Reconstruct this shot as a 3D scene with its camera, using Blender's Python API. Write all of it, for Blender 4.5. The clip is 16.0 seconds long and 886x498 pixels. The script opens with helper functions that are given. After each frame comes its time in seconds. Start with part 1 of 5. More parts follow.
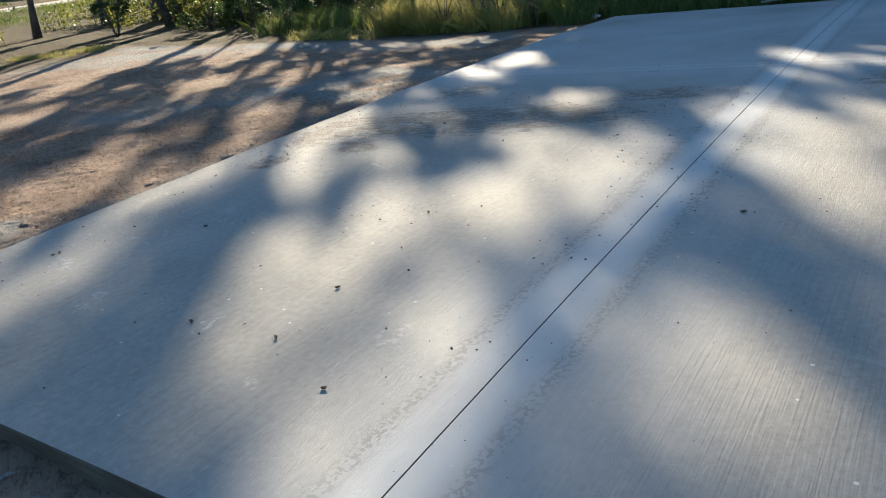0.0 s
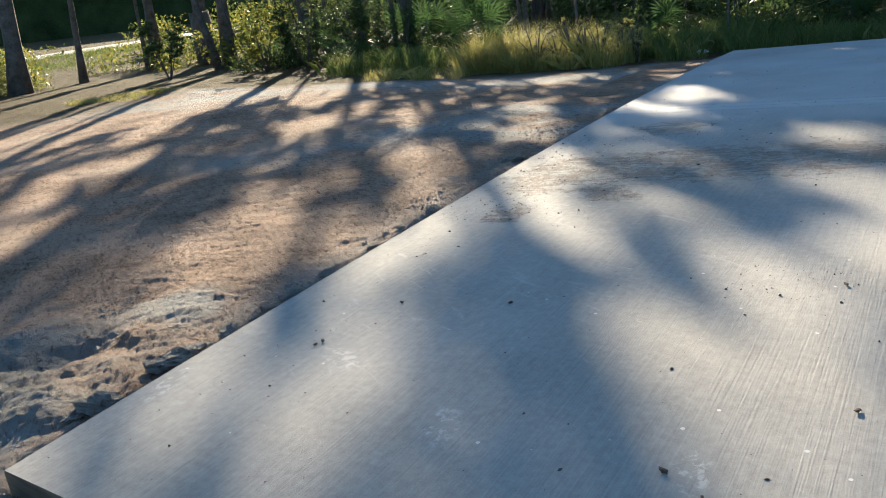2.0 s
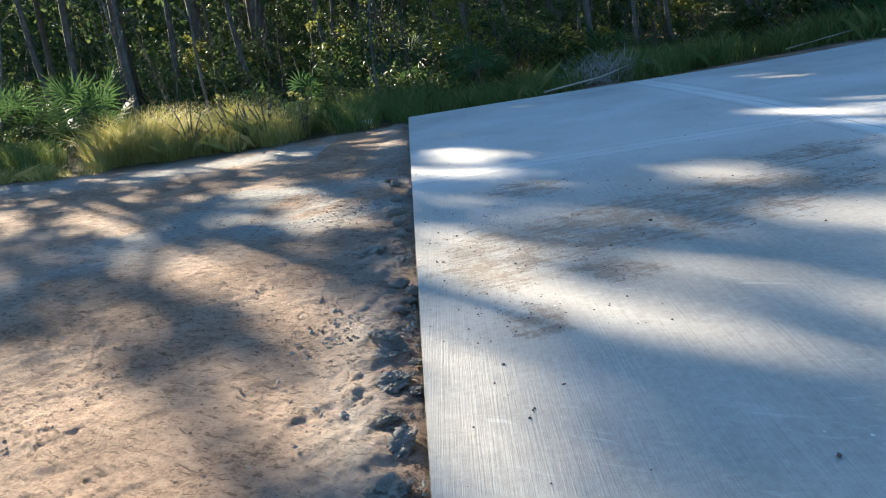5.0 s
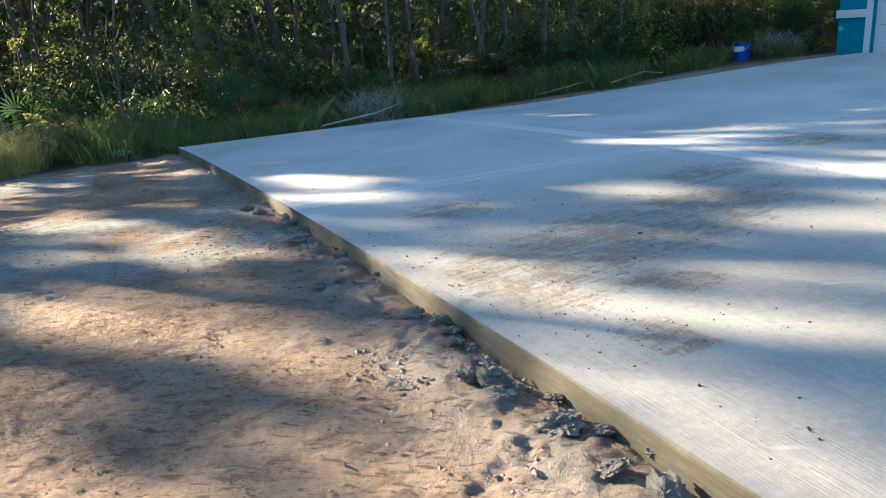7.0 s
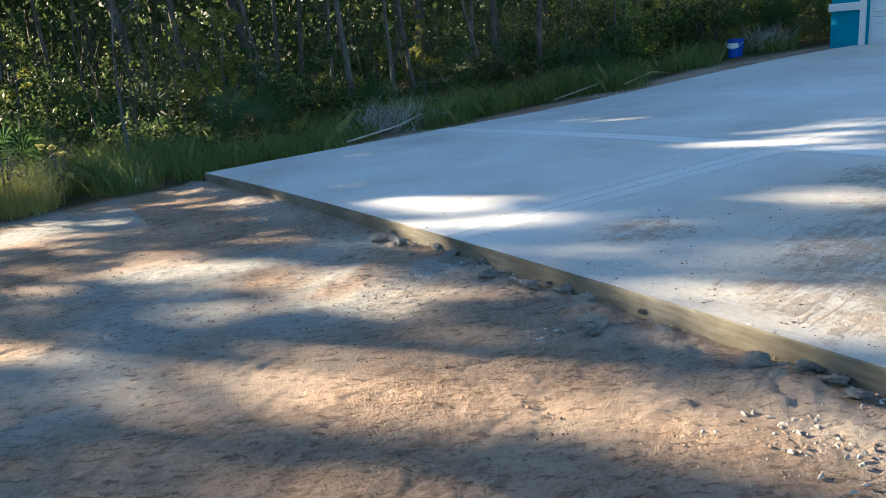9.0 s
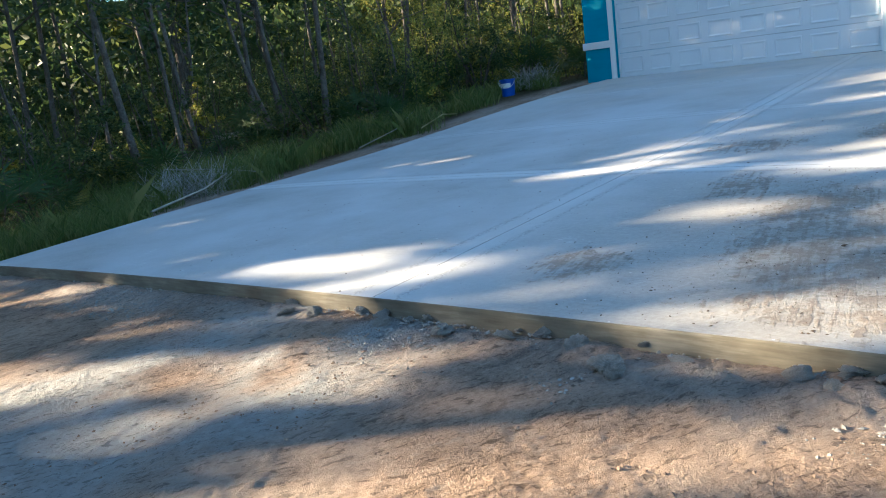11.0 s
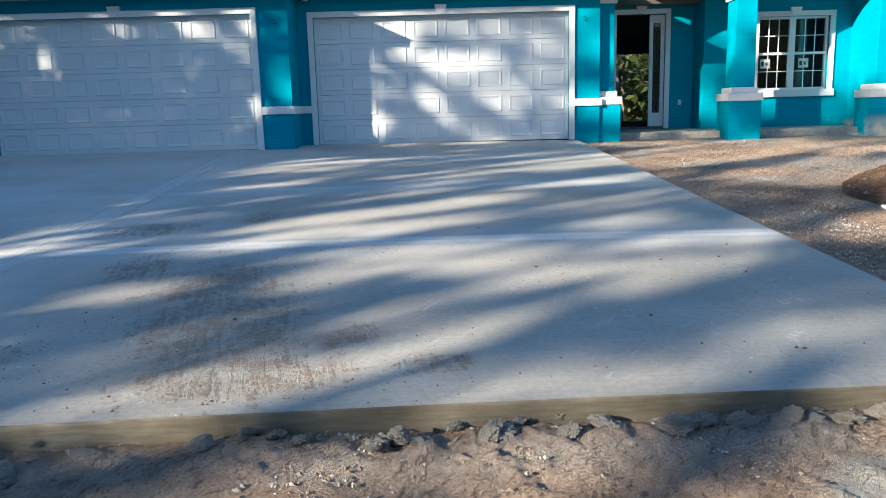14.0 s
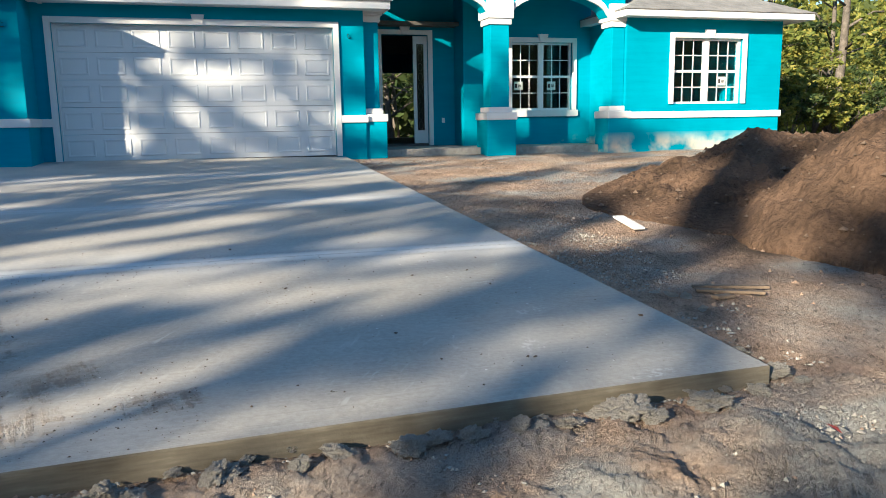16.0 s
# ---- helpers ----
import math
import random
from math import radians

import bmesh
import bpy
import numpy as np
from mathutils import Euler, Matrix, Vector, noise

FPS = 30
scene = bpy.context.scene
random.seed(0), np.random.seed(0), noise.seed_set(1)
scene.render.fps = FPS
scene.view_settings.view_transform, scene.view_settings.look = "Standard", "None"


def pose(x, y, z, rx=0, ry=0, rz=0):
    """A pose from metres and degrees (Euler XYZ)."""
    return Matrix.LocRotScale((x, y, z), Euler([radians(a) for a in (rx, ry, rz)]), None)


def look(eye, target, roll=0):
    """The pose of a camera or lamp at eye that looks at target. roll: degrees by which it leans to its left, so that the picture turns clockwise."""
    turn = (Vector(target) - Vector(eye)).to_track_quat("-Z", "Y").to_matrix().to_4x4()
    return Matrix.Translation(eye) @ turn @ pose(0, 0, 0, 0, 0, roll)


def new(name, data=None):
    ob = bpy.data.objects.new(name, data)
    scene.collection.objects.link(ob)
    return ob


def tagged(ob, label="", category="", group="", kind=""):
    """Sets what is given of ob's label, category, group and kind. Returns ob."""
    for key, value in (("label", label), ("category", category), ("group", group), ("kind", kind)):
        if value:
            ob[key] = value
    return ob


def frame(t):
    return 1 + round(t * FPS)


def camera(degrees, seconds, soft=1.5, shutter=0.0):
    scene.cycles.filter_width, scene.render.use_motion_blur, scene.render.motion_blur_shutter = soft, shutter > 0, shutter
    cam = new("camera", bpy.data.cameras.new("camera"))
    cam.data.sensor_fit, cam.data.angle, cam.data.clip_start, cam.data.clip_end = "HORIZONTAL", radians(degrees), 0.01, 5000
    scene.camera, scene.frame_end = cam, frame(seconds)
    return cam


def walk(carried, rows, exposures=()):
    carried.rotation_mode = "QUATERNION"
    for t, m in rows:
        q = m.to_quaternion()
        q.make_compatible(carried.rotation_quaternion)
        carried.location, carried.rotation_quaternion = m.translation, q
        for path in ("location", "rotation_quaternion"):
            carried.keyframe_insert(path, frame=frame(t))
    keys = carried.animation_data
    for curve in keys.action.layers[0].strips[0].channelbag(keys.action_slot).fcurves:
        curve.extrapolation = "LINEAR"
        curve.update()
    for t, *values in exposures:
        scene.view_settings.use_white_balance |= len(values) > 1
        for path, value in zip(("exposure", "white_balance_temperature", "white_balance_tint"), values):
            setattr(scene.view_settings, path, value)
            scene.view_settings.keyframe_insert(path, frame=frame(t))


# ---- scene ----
cam = camera(60.14, 16.0, soft=1.0)
PATH = [
    (0, pose(0.875, 3.925, 1.293, 67.42, 5.56, 122.30)),
    (0.5, pose(0.849, 3.476, 1.245, 67.88, 5.56, 124.50)),
    (1, pose(0.822, 2.991, 1.205, 68.10, 5.62, 126.56)),
    (1.5, pose(0.854, 2.573, 1.203, 69.69, 5.75, 126.42)),
    (2, pose(0.822, 2.196, 1.196, 70.71, 6.05, 122.73)),
    (2.5, pose(0.698, 1.810, 1.170, 70.46, 6.22, 116.33)),
    (3, pose(0.607, 1.476, 1.146, 70.89, 4.84, 106.53)),
    (3.5, pose(0.494, 1.124, 1.115, 70.73, 5.38, 101.10)),
    (4, pose(0.337, 0.734, 1.115, 71.49, 5.06, 99.15)),
    (4.5, pose(0.243, 0.377, 1.144, 72.26, 5.36, 94.81)),
    (5, pose(0.095, 0.078, 1.120, 73.13, 6.72, 89.71)),
    (5.2, pose(0.002, -0.057, 1.186, 72.68, 7.73, 86.65)),
    (7.3, pose(-0.759, -1.337, 0.962, 74.82, 2.51, 64.86)),
    (7.5, pose(-0.835, -1.393, 0.963, 74.60, 2.96, 63.87)),
    (8, pose(-1.094, -1.674, 0.965, 73.95, 3.40, 62.99)),
    (8.2, pose(-1.224, -1.813, 0.999, 74.03, 3.91, 63.51)),
    (10.3, pose(-2.265, -2.710, 1.084, 76.58, 6.50, 49.70)),
    (10.5, pose(-2.327, -2.747, 1.094, 76.41, 6.69, 47.45)),
    (11, pose(-2.497, -2.757, 1.095, 76.73, 7.61, 42.36)),
    (11.5, pose(-2.592, -2.742, 1.105, 77.18, 7.31, 31.91)),
    (12, pose(-2.617, -2.803, 1.110, 77.21, 6.18, 22.06)),
    (12.5, pose(-2.597, -2.817, 1.105, 77.55, 4.91, 16.88)),
    (13, pose(-2.552, -2.811, 1.104, 78.58, 4.13, 11.77)),
    (13.5, pose(-2.508, -2.797, 1.085, 79.51, 2.95, 6.19)),
    (14, pose(-2.463, -2.777, 1.076, 79.62, 1.56, -0.03)),
    (14.5, pose(-2.422, -2.774, 1.080, 80.39, 0.40, -5.37)),
    (15, pose(-2.388, -2.770, 1.074, 81.09, -0.31, -9.67)),
    (15.5, pose(-2.330, -2.734, 1.059, 80.57, -0.17, -14.04)),
    (16, pose(-2.245, -2.675, 1.070, 80.48, 0.85, -16.32)),
]
KELVIN, TINT, SKY_STRENGTH, SUN_STRENGTH = 5450, -1, 0.058, 5.0
# the clip's camera brightens its picture as it turns towards the wood
walk(cam, PATH, exposures=[(t, e + 0.72, KELVIN + k, TINT) for t, e, k in ((0.0, 0.88, -120), (1.5, 1.11, -40), (3.5, 1.30, -120), (5.0, 1.68, -220), (7.5, 1.90, 140), (10.5, 2.0, 160), (12.0, 1.76, -150), (13.5, 1.28, -320), (16.0, 1.02, -110))])
# ---- world, sun ----
SUN_AZ = (-0.80, -0.60)        # horizontal way towards the sun
SUN_EL = 20.0
world = bpy.data.worlds.new("sky")
scene.world = world
world.use_nodes = True
wn = world.node_tree
sky = wn.nodes.new("ShaderNodeTexSky")
sky.sky_type = "NISHITA"
sky.sun_disc = False
sky.sun_elevation = radians(SUN_EL)
sky.sun_rotation = math.atan2(SUN_AZ[0], SUN_AZ[1])
sky.air_density, sky.dust_density, sky.ozone_density = 1.0, 0.6, 1.6
wn.nodes["Background"].inputs["Strength"].default_value = SKY_STRENGTH
wn.links.new(sky.outputs[0], wn.nodes["Background"].inputs["Color"])
sun = new("sun", bpy.data.lights.new("sun", "SUN"))
sun.data.energy, sun.data.angle, sun.data.color = SUN_STRENGTH, radians(0.7), (1.0, 0.73, 0.48)
ch = math.cos(radians(SUN_EL))
nrm = math.hypot(*SUN_AZ)
sun.matrix_world = look((SUN_AZ[0] / nrm * ch * 60, SUN_AZ[1] / nrm * ch * 60, math.sin(radians(SUN_EL)) * 60), (0, 0, 0))


# ---- small tools ----
def part(name, bm, material, parent=None, label=""):
    """Links a bmesh as one mesh object, under parent if there is one."""
    me = bpy.data.meshes.new(name)
    bm.to_mesh(me)
    bm.free()
    ob = new(name, me)
    if material is not None:
        me.materials.append(material)
    ob.parent = parent
    if label:
        ob["label"] = label
    return ob


def mesh_of(name, verts, faces, material, parent=None, smooth=False):
    me = bpy.data.meshes.new(name)
    me.from_pydata([tuple(v) for v in verts], [], [tuple(f) for f in faces])
    if smooth:
        me.polygons.foreach_set("use_smooth", [True] * len(me.polygons))
    me.materials.append(material)
    ob = new(name, me)
    ob.parent = parent
    return ob


def empty(name, m=None):
    ob = new(name)
    if m is not None:
        ob.matrix_world = m
    return ob


def box(bm, x0, x1, y0, y1, z0, z1, bevel=0.0):
    vs = [bm.verts.new((x, y, z)) for x in (x0, x1) for y in (y0, y1) for z in (z0, z1)]
    fs = [bm.faces.new([vs[i] for i in f]) for f in ((0, 1, 3, 2), (4, 6, 7, 5), (0, 4, 5, 1), (2, 3, 7, 6), (0, 2, 6, 4), (1, 5, 7, 3))]
    if bevel:
        es = list({e for f in fs for e in f.edges})
        bmesh.ops.bevel(bm, geom=es, offset=bevel, segments=2, affect="EDGES", profile=0.6)
    return bm


def boxed(*args, bevel=0.0):
    return box(bmesh.new(), *args, bevel=bevel)


def tube(bm, pts, radii, sides=8, cap=True):
    """A round limb along pts with a radius at each."""
    rings = []
    for i, p in enumerate(pts):
        a = Vector(pts[max(i - 1, 0)])
        b = Vector(pts[min(i + 1, len(pts) - 1)])
        d = (b - a).normalized()
        u = d.orthogonal().normalized()
        w = d.cross(u)
        rings.append([bm.verts.new(Vector(p) + radii[i] * (math.cos(k * math.tau / sides) * u + math.sin(k * math.tau / sides) * w)) for k in range(sides)])
    for r, s in zip(rings, rings[1:]):
        # align the next ring with this one
        k0 = min(range(sides), key=lambda k: sum((r[j].co - s[(j + k) % sides].co).length_squared for j in range(0, sides, 2)))
        for k in range(sides):
            bm.faces.new((r[k], r[(k + 1) % sides], s[(k + 1 + k0) % sides], s[(k + k0) % sides])).smooth = True
    if cap:
        for r in (rings[0][::-1], rings[-1]):
            bm.faces.new(r)
    return bm


def lattice(x, y, seed):
    """Smooth value noise for arrays."""
    rs = np.random.RandomState(seed)
    tab = rs.rand(256, 256)
    xi, yi = np.floor(x).astype(int), np.floor(y).astype(int)
    fx, fy = x - xi, y - yi
    fx, fy = fx * fx * (3 - 2 * fx), fy * fy * (3 - 2 * fy)
    a, b = tab[xi % 256, yi % 256], tab[(xi + 1) % 256, yi % 256]
    c, d = tab[xi % 256, (yi + 1) % 256], tab[(xi + 1) % 256, (yi + 1) % 256]
    return (a * (1 - fx) + b * fx) * (1 - fy) + (c * (1 - fx) + d * fx) * fy


def fbm(x, y, seed, octaves=4):
    v, amp = 0, 1.0
    for o in range(octaves):
        v = v + amp * (lattice(x * 2 ** o, y * 2 ** o, seed + o) - 0.5)
        amp *= 0.5
    return v


# ---- materials ----
def material(name, rough=0.8, metal=0.0, spec=None):
    m = bpy.data.materials.new(name)
    m.use_nodes = True
    b = m.node_tree.nodes["Principled BSDF"]
    b.inputs["Roughness"].default_value = rough
    b.inputs["Metallic"].default_value = metal
    if spec is not None:
        b.inputs["Specular IOR Level"].default_value = spec
    return m, m.node_tree, b


def coords(nt, scale=(1, 1, 1), rot=0.0, kind="Object"):
    tc = nt.nodes.new("ShaderNodeTexCoord")
    mp = nt.nodes.new("ShaderNodeMapping")
    mp.inputs["Scale"].default_value = scale
    mp.inputs["Rotation"].default_value = (0, 0, rot)
    nt.links.new(tc.outputs[kind], mp.inputs["Vector"])
    return mp.outputs[0]


def along(nt, angle, length, width):
    """Coordinates drawn out along a way over the ground."""
    tc = nt.nodes.new("ShaderNodeTexCoord")
    mp = nt.nodes.new("ShaderNodeMapping")
    mp.vector_type = "TEXTURE"
    mp.inputs["Rotation"].default_value = (0, 0, radians(angle))
    mp.inputs["Scale"].default_value = (length, width, 1)
    nt.links.new(tc.outputs["Object"], mp.inputs["Vector"])
    return mp.outputs[0]


def noise_tex(nt, scale, detail=4, vec=None, rough=0.55, dist=0.0):
    n = nt.nodes.new("ShaderNodeTexNoise")
    n.inputs["Scale"].default_value, n.inputs["Detail"].default_value = scale, detail
    n.inputs["Roughness"].default_value, n.inputs["Distortion"].default_value = rough, dist
    if vec is not None:
        nt.links.new(vec, n.inputs["Vector"])
    return n.outputs["Fac"]


def ramp(nt, fac, stops):
    r = nt.nodes.new("ShaderNodeValToRGB")
    el = r.color_ramp.elements
    while len(el) < len(stops):
        el.new(0.5)
    for e, (p, c) in zip(el, stops):
        e.position = p
        e.color = (*c, 1) if len(c) == 3 else c
    nt.links.new(fac, r.inputs[0])
    return r.outputs["Color"]


def grey(v):
    return (v, v, v)


def mix(nt, fac, a, b, mode="MIX"):
    n = nt.nodes.new("ShaderNodeMix")
    n.data_type, n.blend_type = "RGBA", mode
    for sock, v in ((n.inputs[0], fac), (n.inputs[6], a), (n.inputs[7], b)):
        if isinstance(v, (int, float)):
            sock.default_value = v
        elif isinstance(v, tuple):
            sock.default_value = (*v, 1)
        else:
            nt.links.new(v, sock)
    return n.outputs[2]


def calc(nt, op, a, b=0.0, c=None, clamp=False):
    n = nt.nodes.new("ShaderNodeMath")
    n.operation, n.use_clamp = op, clamp
    for i, v in enumerate((a, b) if c is None else (a, b, c)):
        if isinstance(v, (int, float)):
            n.inputs[i].default_value = v
        else:
            nt.links.new(v, n.inputs[i])
    return n.outputs[0]


def bump(nt, b, height, strength, dist):
    n = nt.nodes.new("ShaderNodeBump")
    n.inputs["Strength"].default_value, n.inputs["Distance"].default_value = strength, dist
    nt.links.new(height, n.inputs["Height"])
    nt.links.new(n.outputs[0], b.inputs["Normal"])


def simple(name, c0, c1, scale, rough=0.8, bump_s=0.3, bump_d=0.005, fine=None, spec=None):
    """A two-tone surface with broad blotches and fine grain."""
    m, nt, b = material(name, rough, spec=spec)
    v = coords(nt)
    n1 = noise_tex(nt, scale, 5, v)
    n2 = noise_tex(nt, fine or scale * 14, 3, v)
    f = calc(nt, "ADD", calc(nt, "MULTIPLY", n1, 0.65), calc(nt, "MULTIPLY", n2, 0.35))
    nt.links.new(ramp(nt, f, [(0.33, c0), (0.67, c1)]), b.inputs["Base Color"])
    if bump_s:
        bump(nt, b, n2, bump_s, bump_d)
    return m

# concrete: trowelled and broomed, dusty along the saw cuts, mud from tyres
def concrete_material():
    m, nt, b = material("broomed_concrete", 0.8, spec=0.22)
    v = coords(nt)
    sep = nt.nodes.new("ShaderNodeSeparateXYZ")
    nt.links.new(v, sep.inputs[0])
    X, Y = sep.outputs[0], sep.outputs[1]
    wob = calc(nt, "MULTIPLY", calc(nt, "SUBTRACT", noise_tex(nt, 1.3, 3, v), 0.5), 0.35)

    def band(d, w0, w1):
        """1 on a line, fading between w0 and w1 away from it."""
        a = calc(nt, "ABSOLUTE", calc(nt, "ADD", d, wob))
        n = nt.nodes.new("ShaderNodeMapRange")
        n.interpolation_type = "SMOOTHSTEP"
        nt.links.new(a, n.inputs[0])
        n.inputs[1].default_value, n.inputs[2].default_value, n.inputs[3].default_value, n.inputs[4].default_value = w0, w1, 1.0, 0.0
        return n.outputs[0]

    def line(d, w0, w1):
        n = nt.nodes.new("ShaderNodeMapRange")
        n.interpolation_type = "SMOOTHSTEP"
        nt.links.new(calc(nt, "ABSOLUTE", d), n.inputs[0])
        n.inputs[1].default_value, n.inputs[2].default_value, n.inputs[3].default_value, n.inputs[4].default_value = w0, w1, 1.0, 0.0
        return n.outputs[0]

    jy = [calc(nt, "SUBTRACT", Y, calc(nt, "MULTIPLY_ADD", X, JOINT_SKEW, y0)) for y0 in JOINTS_Y]
    jx = calc(nt, "SUBTRACT", X, calc(nt, "MULTIPLY_ADD", Y, -0.06, JOINT_X))
    dust = band(jx, 0.08, 1.0)
    for d in jy:
        dust = calc(nt, "MAXIMUM", dust, band(d, 0.05, 0.8))
    dust = calc(nt, "MULTIPLY", dust, calc(nt, "MULTIPLY_ADD", noise_tex(nt, 2.2, 4, v), 0.9, 0.2), clamp=True)
    core = calc(nt, "MULTIPLY", line(calc(nt, "MULTIPLY_ADD", wob, 0.3, jy[0]), 0.05, 0.19), 0.75)
    for d in [jx] + jy[1:]:
        core = calc(nt, "MAXIMUM", core, calc(nt, "MULTIPLY", line(d, 0.03, 0.26), 0.3))
    core = calc(nt, "MULTIPLY", core, calc(nt, "MULTIPLY_ADD", noise_tex(nt, 1.6, 5, v, 0.65), 1.6, 0.12, clamp=True), clamp=True)
    rim = None
    for d in [jx] + jy:
        side = line(calc(nt, "SUBTRACT", calc(nt, "ABSOLUTE", d), 0.16), 0.005, 0.05)
        rim = side if rim is None else calc(nt, "MAXIMUM", rim, side)
    rim = calc(nt, "MULTIPLY", rim, calc(nt, "GREATER_THAN", noise_tex(nt, 55, 3, v), 0.52))
    blot = noise_tex(nt, 0.9, 6, v, 0.62)
    fine = noise_tex(nt, 38, 4, v)
    broom = noise_tex(nt, 1.0, 4, coords(nt, (2.2, 150, 1)), 0.7)
    grain = noise_tex(nt, 420, 2, v)
    f = calc(nt, "ADD", calc(nt, "ADD", calc(nt, "MULTIPLY", blot, 0.44), calc(nt, "MULTIPLY", fine, 0.26)), calc(nt, "MULTIPLY", broom, 0.30))
    f = calc(nt, "MULTIPLY_ADD", calc(nt, "SUBTRACT", noise_tex(nt, 170, 3, v, 0.7), 0.5), 0.22, f)
    col = ramp(nt, f, [(0.36, (0.265, 0.252, 0.230)), (0.52, (0.375, 0.357, 0.325)), (0.66, (0.47, 0.45, 0.415))])
    col = mix(nt, calc(nt, "MULTIPLY", dust, 0.7), col, (0.53, 0.535, 0.535))
    # a thin wash of pale dust over the far half
    far = nt.nodes.new("ShaderNodeMapRange")
    nt.links.new(X, far.inputs[0])
    far.inputs[1].default_value, far.inputs[2].default_value = -3.8, -7.0
    wash = calc(nt, "MULTIPLY", far.outputs[0], ramp(nt, noise_tex(nt, 0.55, 5, v, 0.6), [(0.36, grey(0.2)), (0.62, grey(0.8))]))
    col = mix(nt, wash, col, (0.56, 0.562, 0.565))
    col = mix(nt, calc(nt, "MULTIPLY", core, 0.95, clamp=True), col, (0.66, 0.66, 0.65))
    col = mix(nt, calc(nt, "MULTIPLY", rim, 0.45), col, (0.25, 0.235, 0.21))
    # pale sand blown thin over the part towards the house
    up = nt.nodes.new("ShaderNodeMapRange")
    nt.links.new(Y, up.inputs[0])
    up.inputs[1].default_value, up.inputs[2].default_value = 6.5, 11.0
    thin = calc(nt, "MULTIPLY", up.outputs[0], ramp(nt, noise_tex(nt, 0.8, 5, v, 0.65), [(0.36, grey(0)), (0.62, grey(0.75))]))
    col = mix(nt, thin, col, (0.58, 0.53, 0.46))
    # pale scuffs from shovels and boots
    scuff = noise_tex(nt, 1.0, 3, along(nt, 62, 0.35, 0.09), 0.65, 1.6)
    scuff = calc(nt, "MULTIPLY", ramp(nt, scuff, [(0.60, grey(0)), (0.70, grey(0.35))]), ramp(nt, noise_tex(nt, 0.65, 2, v), [(0.50, grey(0)), (0.60, grey(1))]))
    col = mix(nt, scuff, col, (0.62, 0.61, 0.58))
    # pale aggregate flecks
    vor = nt.nodes.new("ShaderNodeTexVoronoi")
    vor.inputs["Scale"].default_value = 9
    nt.links.new(v, vor.inputs["Vector"])
    fleck = calc(nt, "LESS_THAN", vor.outputs["Distance"], 0.055)
    col = mix(nt, calc(nt, "MULTIPLY", fleck, calc(nt, "GREATER_THAN", noise_tex(nt, 1.7, 2, v), 0.52)), col, (0.66, 0.65, 0.62))
    def spots(rows):
        """1 in the middle of each ellipse, 0 from its rim on."""
        out = None
        for cx, cy, rx, ry, turn in rows:
            mp = nt.nodes.new("ShaderNodeMapping")
            mp.vector_type = "TEXTURE"
            mp.inputs["Location"].default_value = (cx, cy, 0)
            mp.inputs["Rotation"].default_value = (0, 0, radians(turn))
            mp.inputs["Scale"].default_value = (rx, ry, 50)
            nt.links.new(v, mp.inputs["Vector"])
            ln = nt.nodes.new("ShaderNodeVectorMath")
            ln.operation = "LENGTH"
            nt.links.new(mp.outputs[0], ln.inputs[0])
            g = calc(nt, "SUBTRACT", 1.0, ln.outputs["Value"], clamp=True)
            out = g if out is None else calc(nt, "MAXIMUM", out, g)
        return out

    # splashes of dried lime
    splash = calc(nt, "MULTIPLY", calc(nt, "MULTIPLY", spots(SPLASHES), 2.5, clamp=True), ramp(nt, noise_tex(nt, 28, 5, v, 0.7), [(0.52, grey(0)), (0.60, grey(0.5))]))
    col = mix(nt, splash, col, (0.66, 0.66, 0.64))
    # mud carried on by tyres
    mud = spots(MUD)
    streak = noise_tex(nt, 1.0, 5, along(nt, 104, 0.30, 0.035), 0.65, 0.5)
    lug = noise_tex(nt, 24, 6, v, 0.75, 0.3)
    mm = calc(nt, "MULTIPLY", mud, 1.8, clamp=True)
    base_n = calc(nt, "ADD", calc(nt, "MULTIPLY", streak, 0.3), calc(nt, "ADD", calc(nt, "MULTIPLY", lug, 0.4), calc(nt, "MULTIPLY", noise_tex(nt, 7, 5, v, 0.65), 0.3)))
    film = calc(nt, "MULTIPLY", calc(nt, "MULTIPLY", mud, 1.25, clamp=True), ramp(nt, noise_tex(nt, 5, 5, v, 0.65), [(0.40, grey(0.0)), (0.68, grey(0.42))]))
    col = mix(nt, film, col, (0.29, 0.215, 0.155))
    mk = ramp(nt, calc(nt, "MULTIPLY_ADD", mm, 0.15, base_n), [(0.0, grey(0)), (0.612, grey(0)), (0.69, grey(0.9))])
    mk = calc(nt, "MULTIPLY", mk, calc(nt, "MULTIPLY", mud, 6.0, clamp=True))
    col = mix(nt, calc(nt, "MULTIPLY", mk, 0.62), col, mix(nt, fine, (0.11, 0.08, 0.055), (0.25, 0.175, 0.12)))
    nt.links.new(col, b.inputs["Base Color"])
    nt.links.new(calc(nt, "MULTIPLY_ADD", blot, 0.2, 0.70), b.inputs["Roughness"])
    h = calc(nt, "ADD", calc(nt, "MULTIPLY", broom, 0.6), calc(nt, "ADD", calc(nt, "MULTIPLY", grain, 0.25), calc(nt, "MULTIPLY", mk, 1.2)))
    h = calc(nt, "ADD", h, calc(nt, "MULTIPLY", rim, 0.8))
    bump(nt, b, h, 0.8, 0.005)
    return m


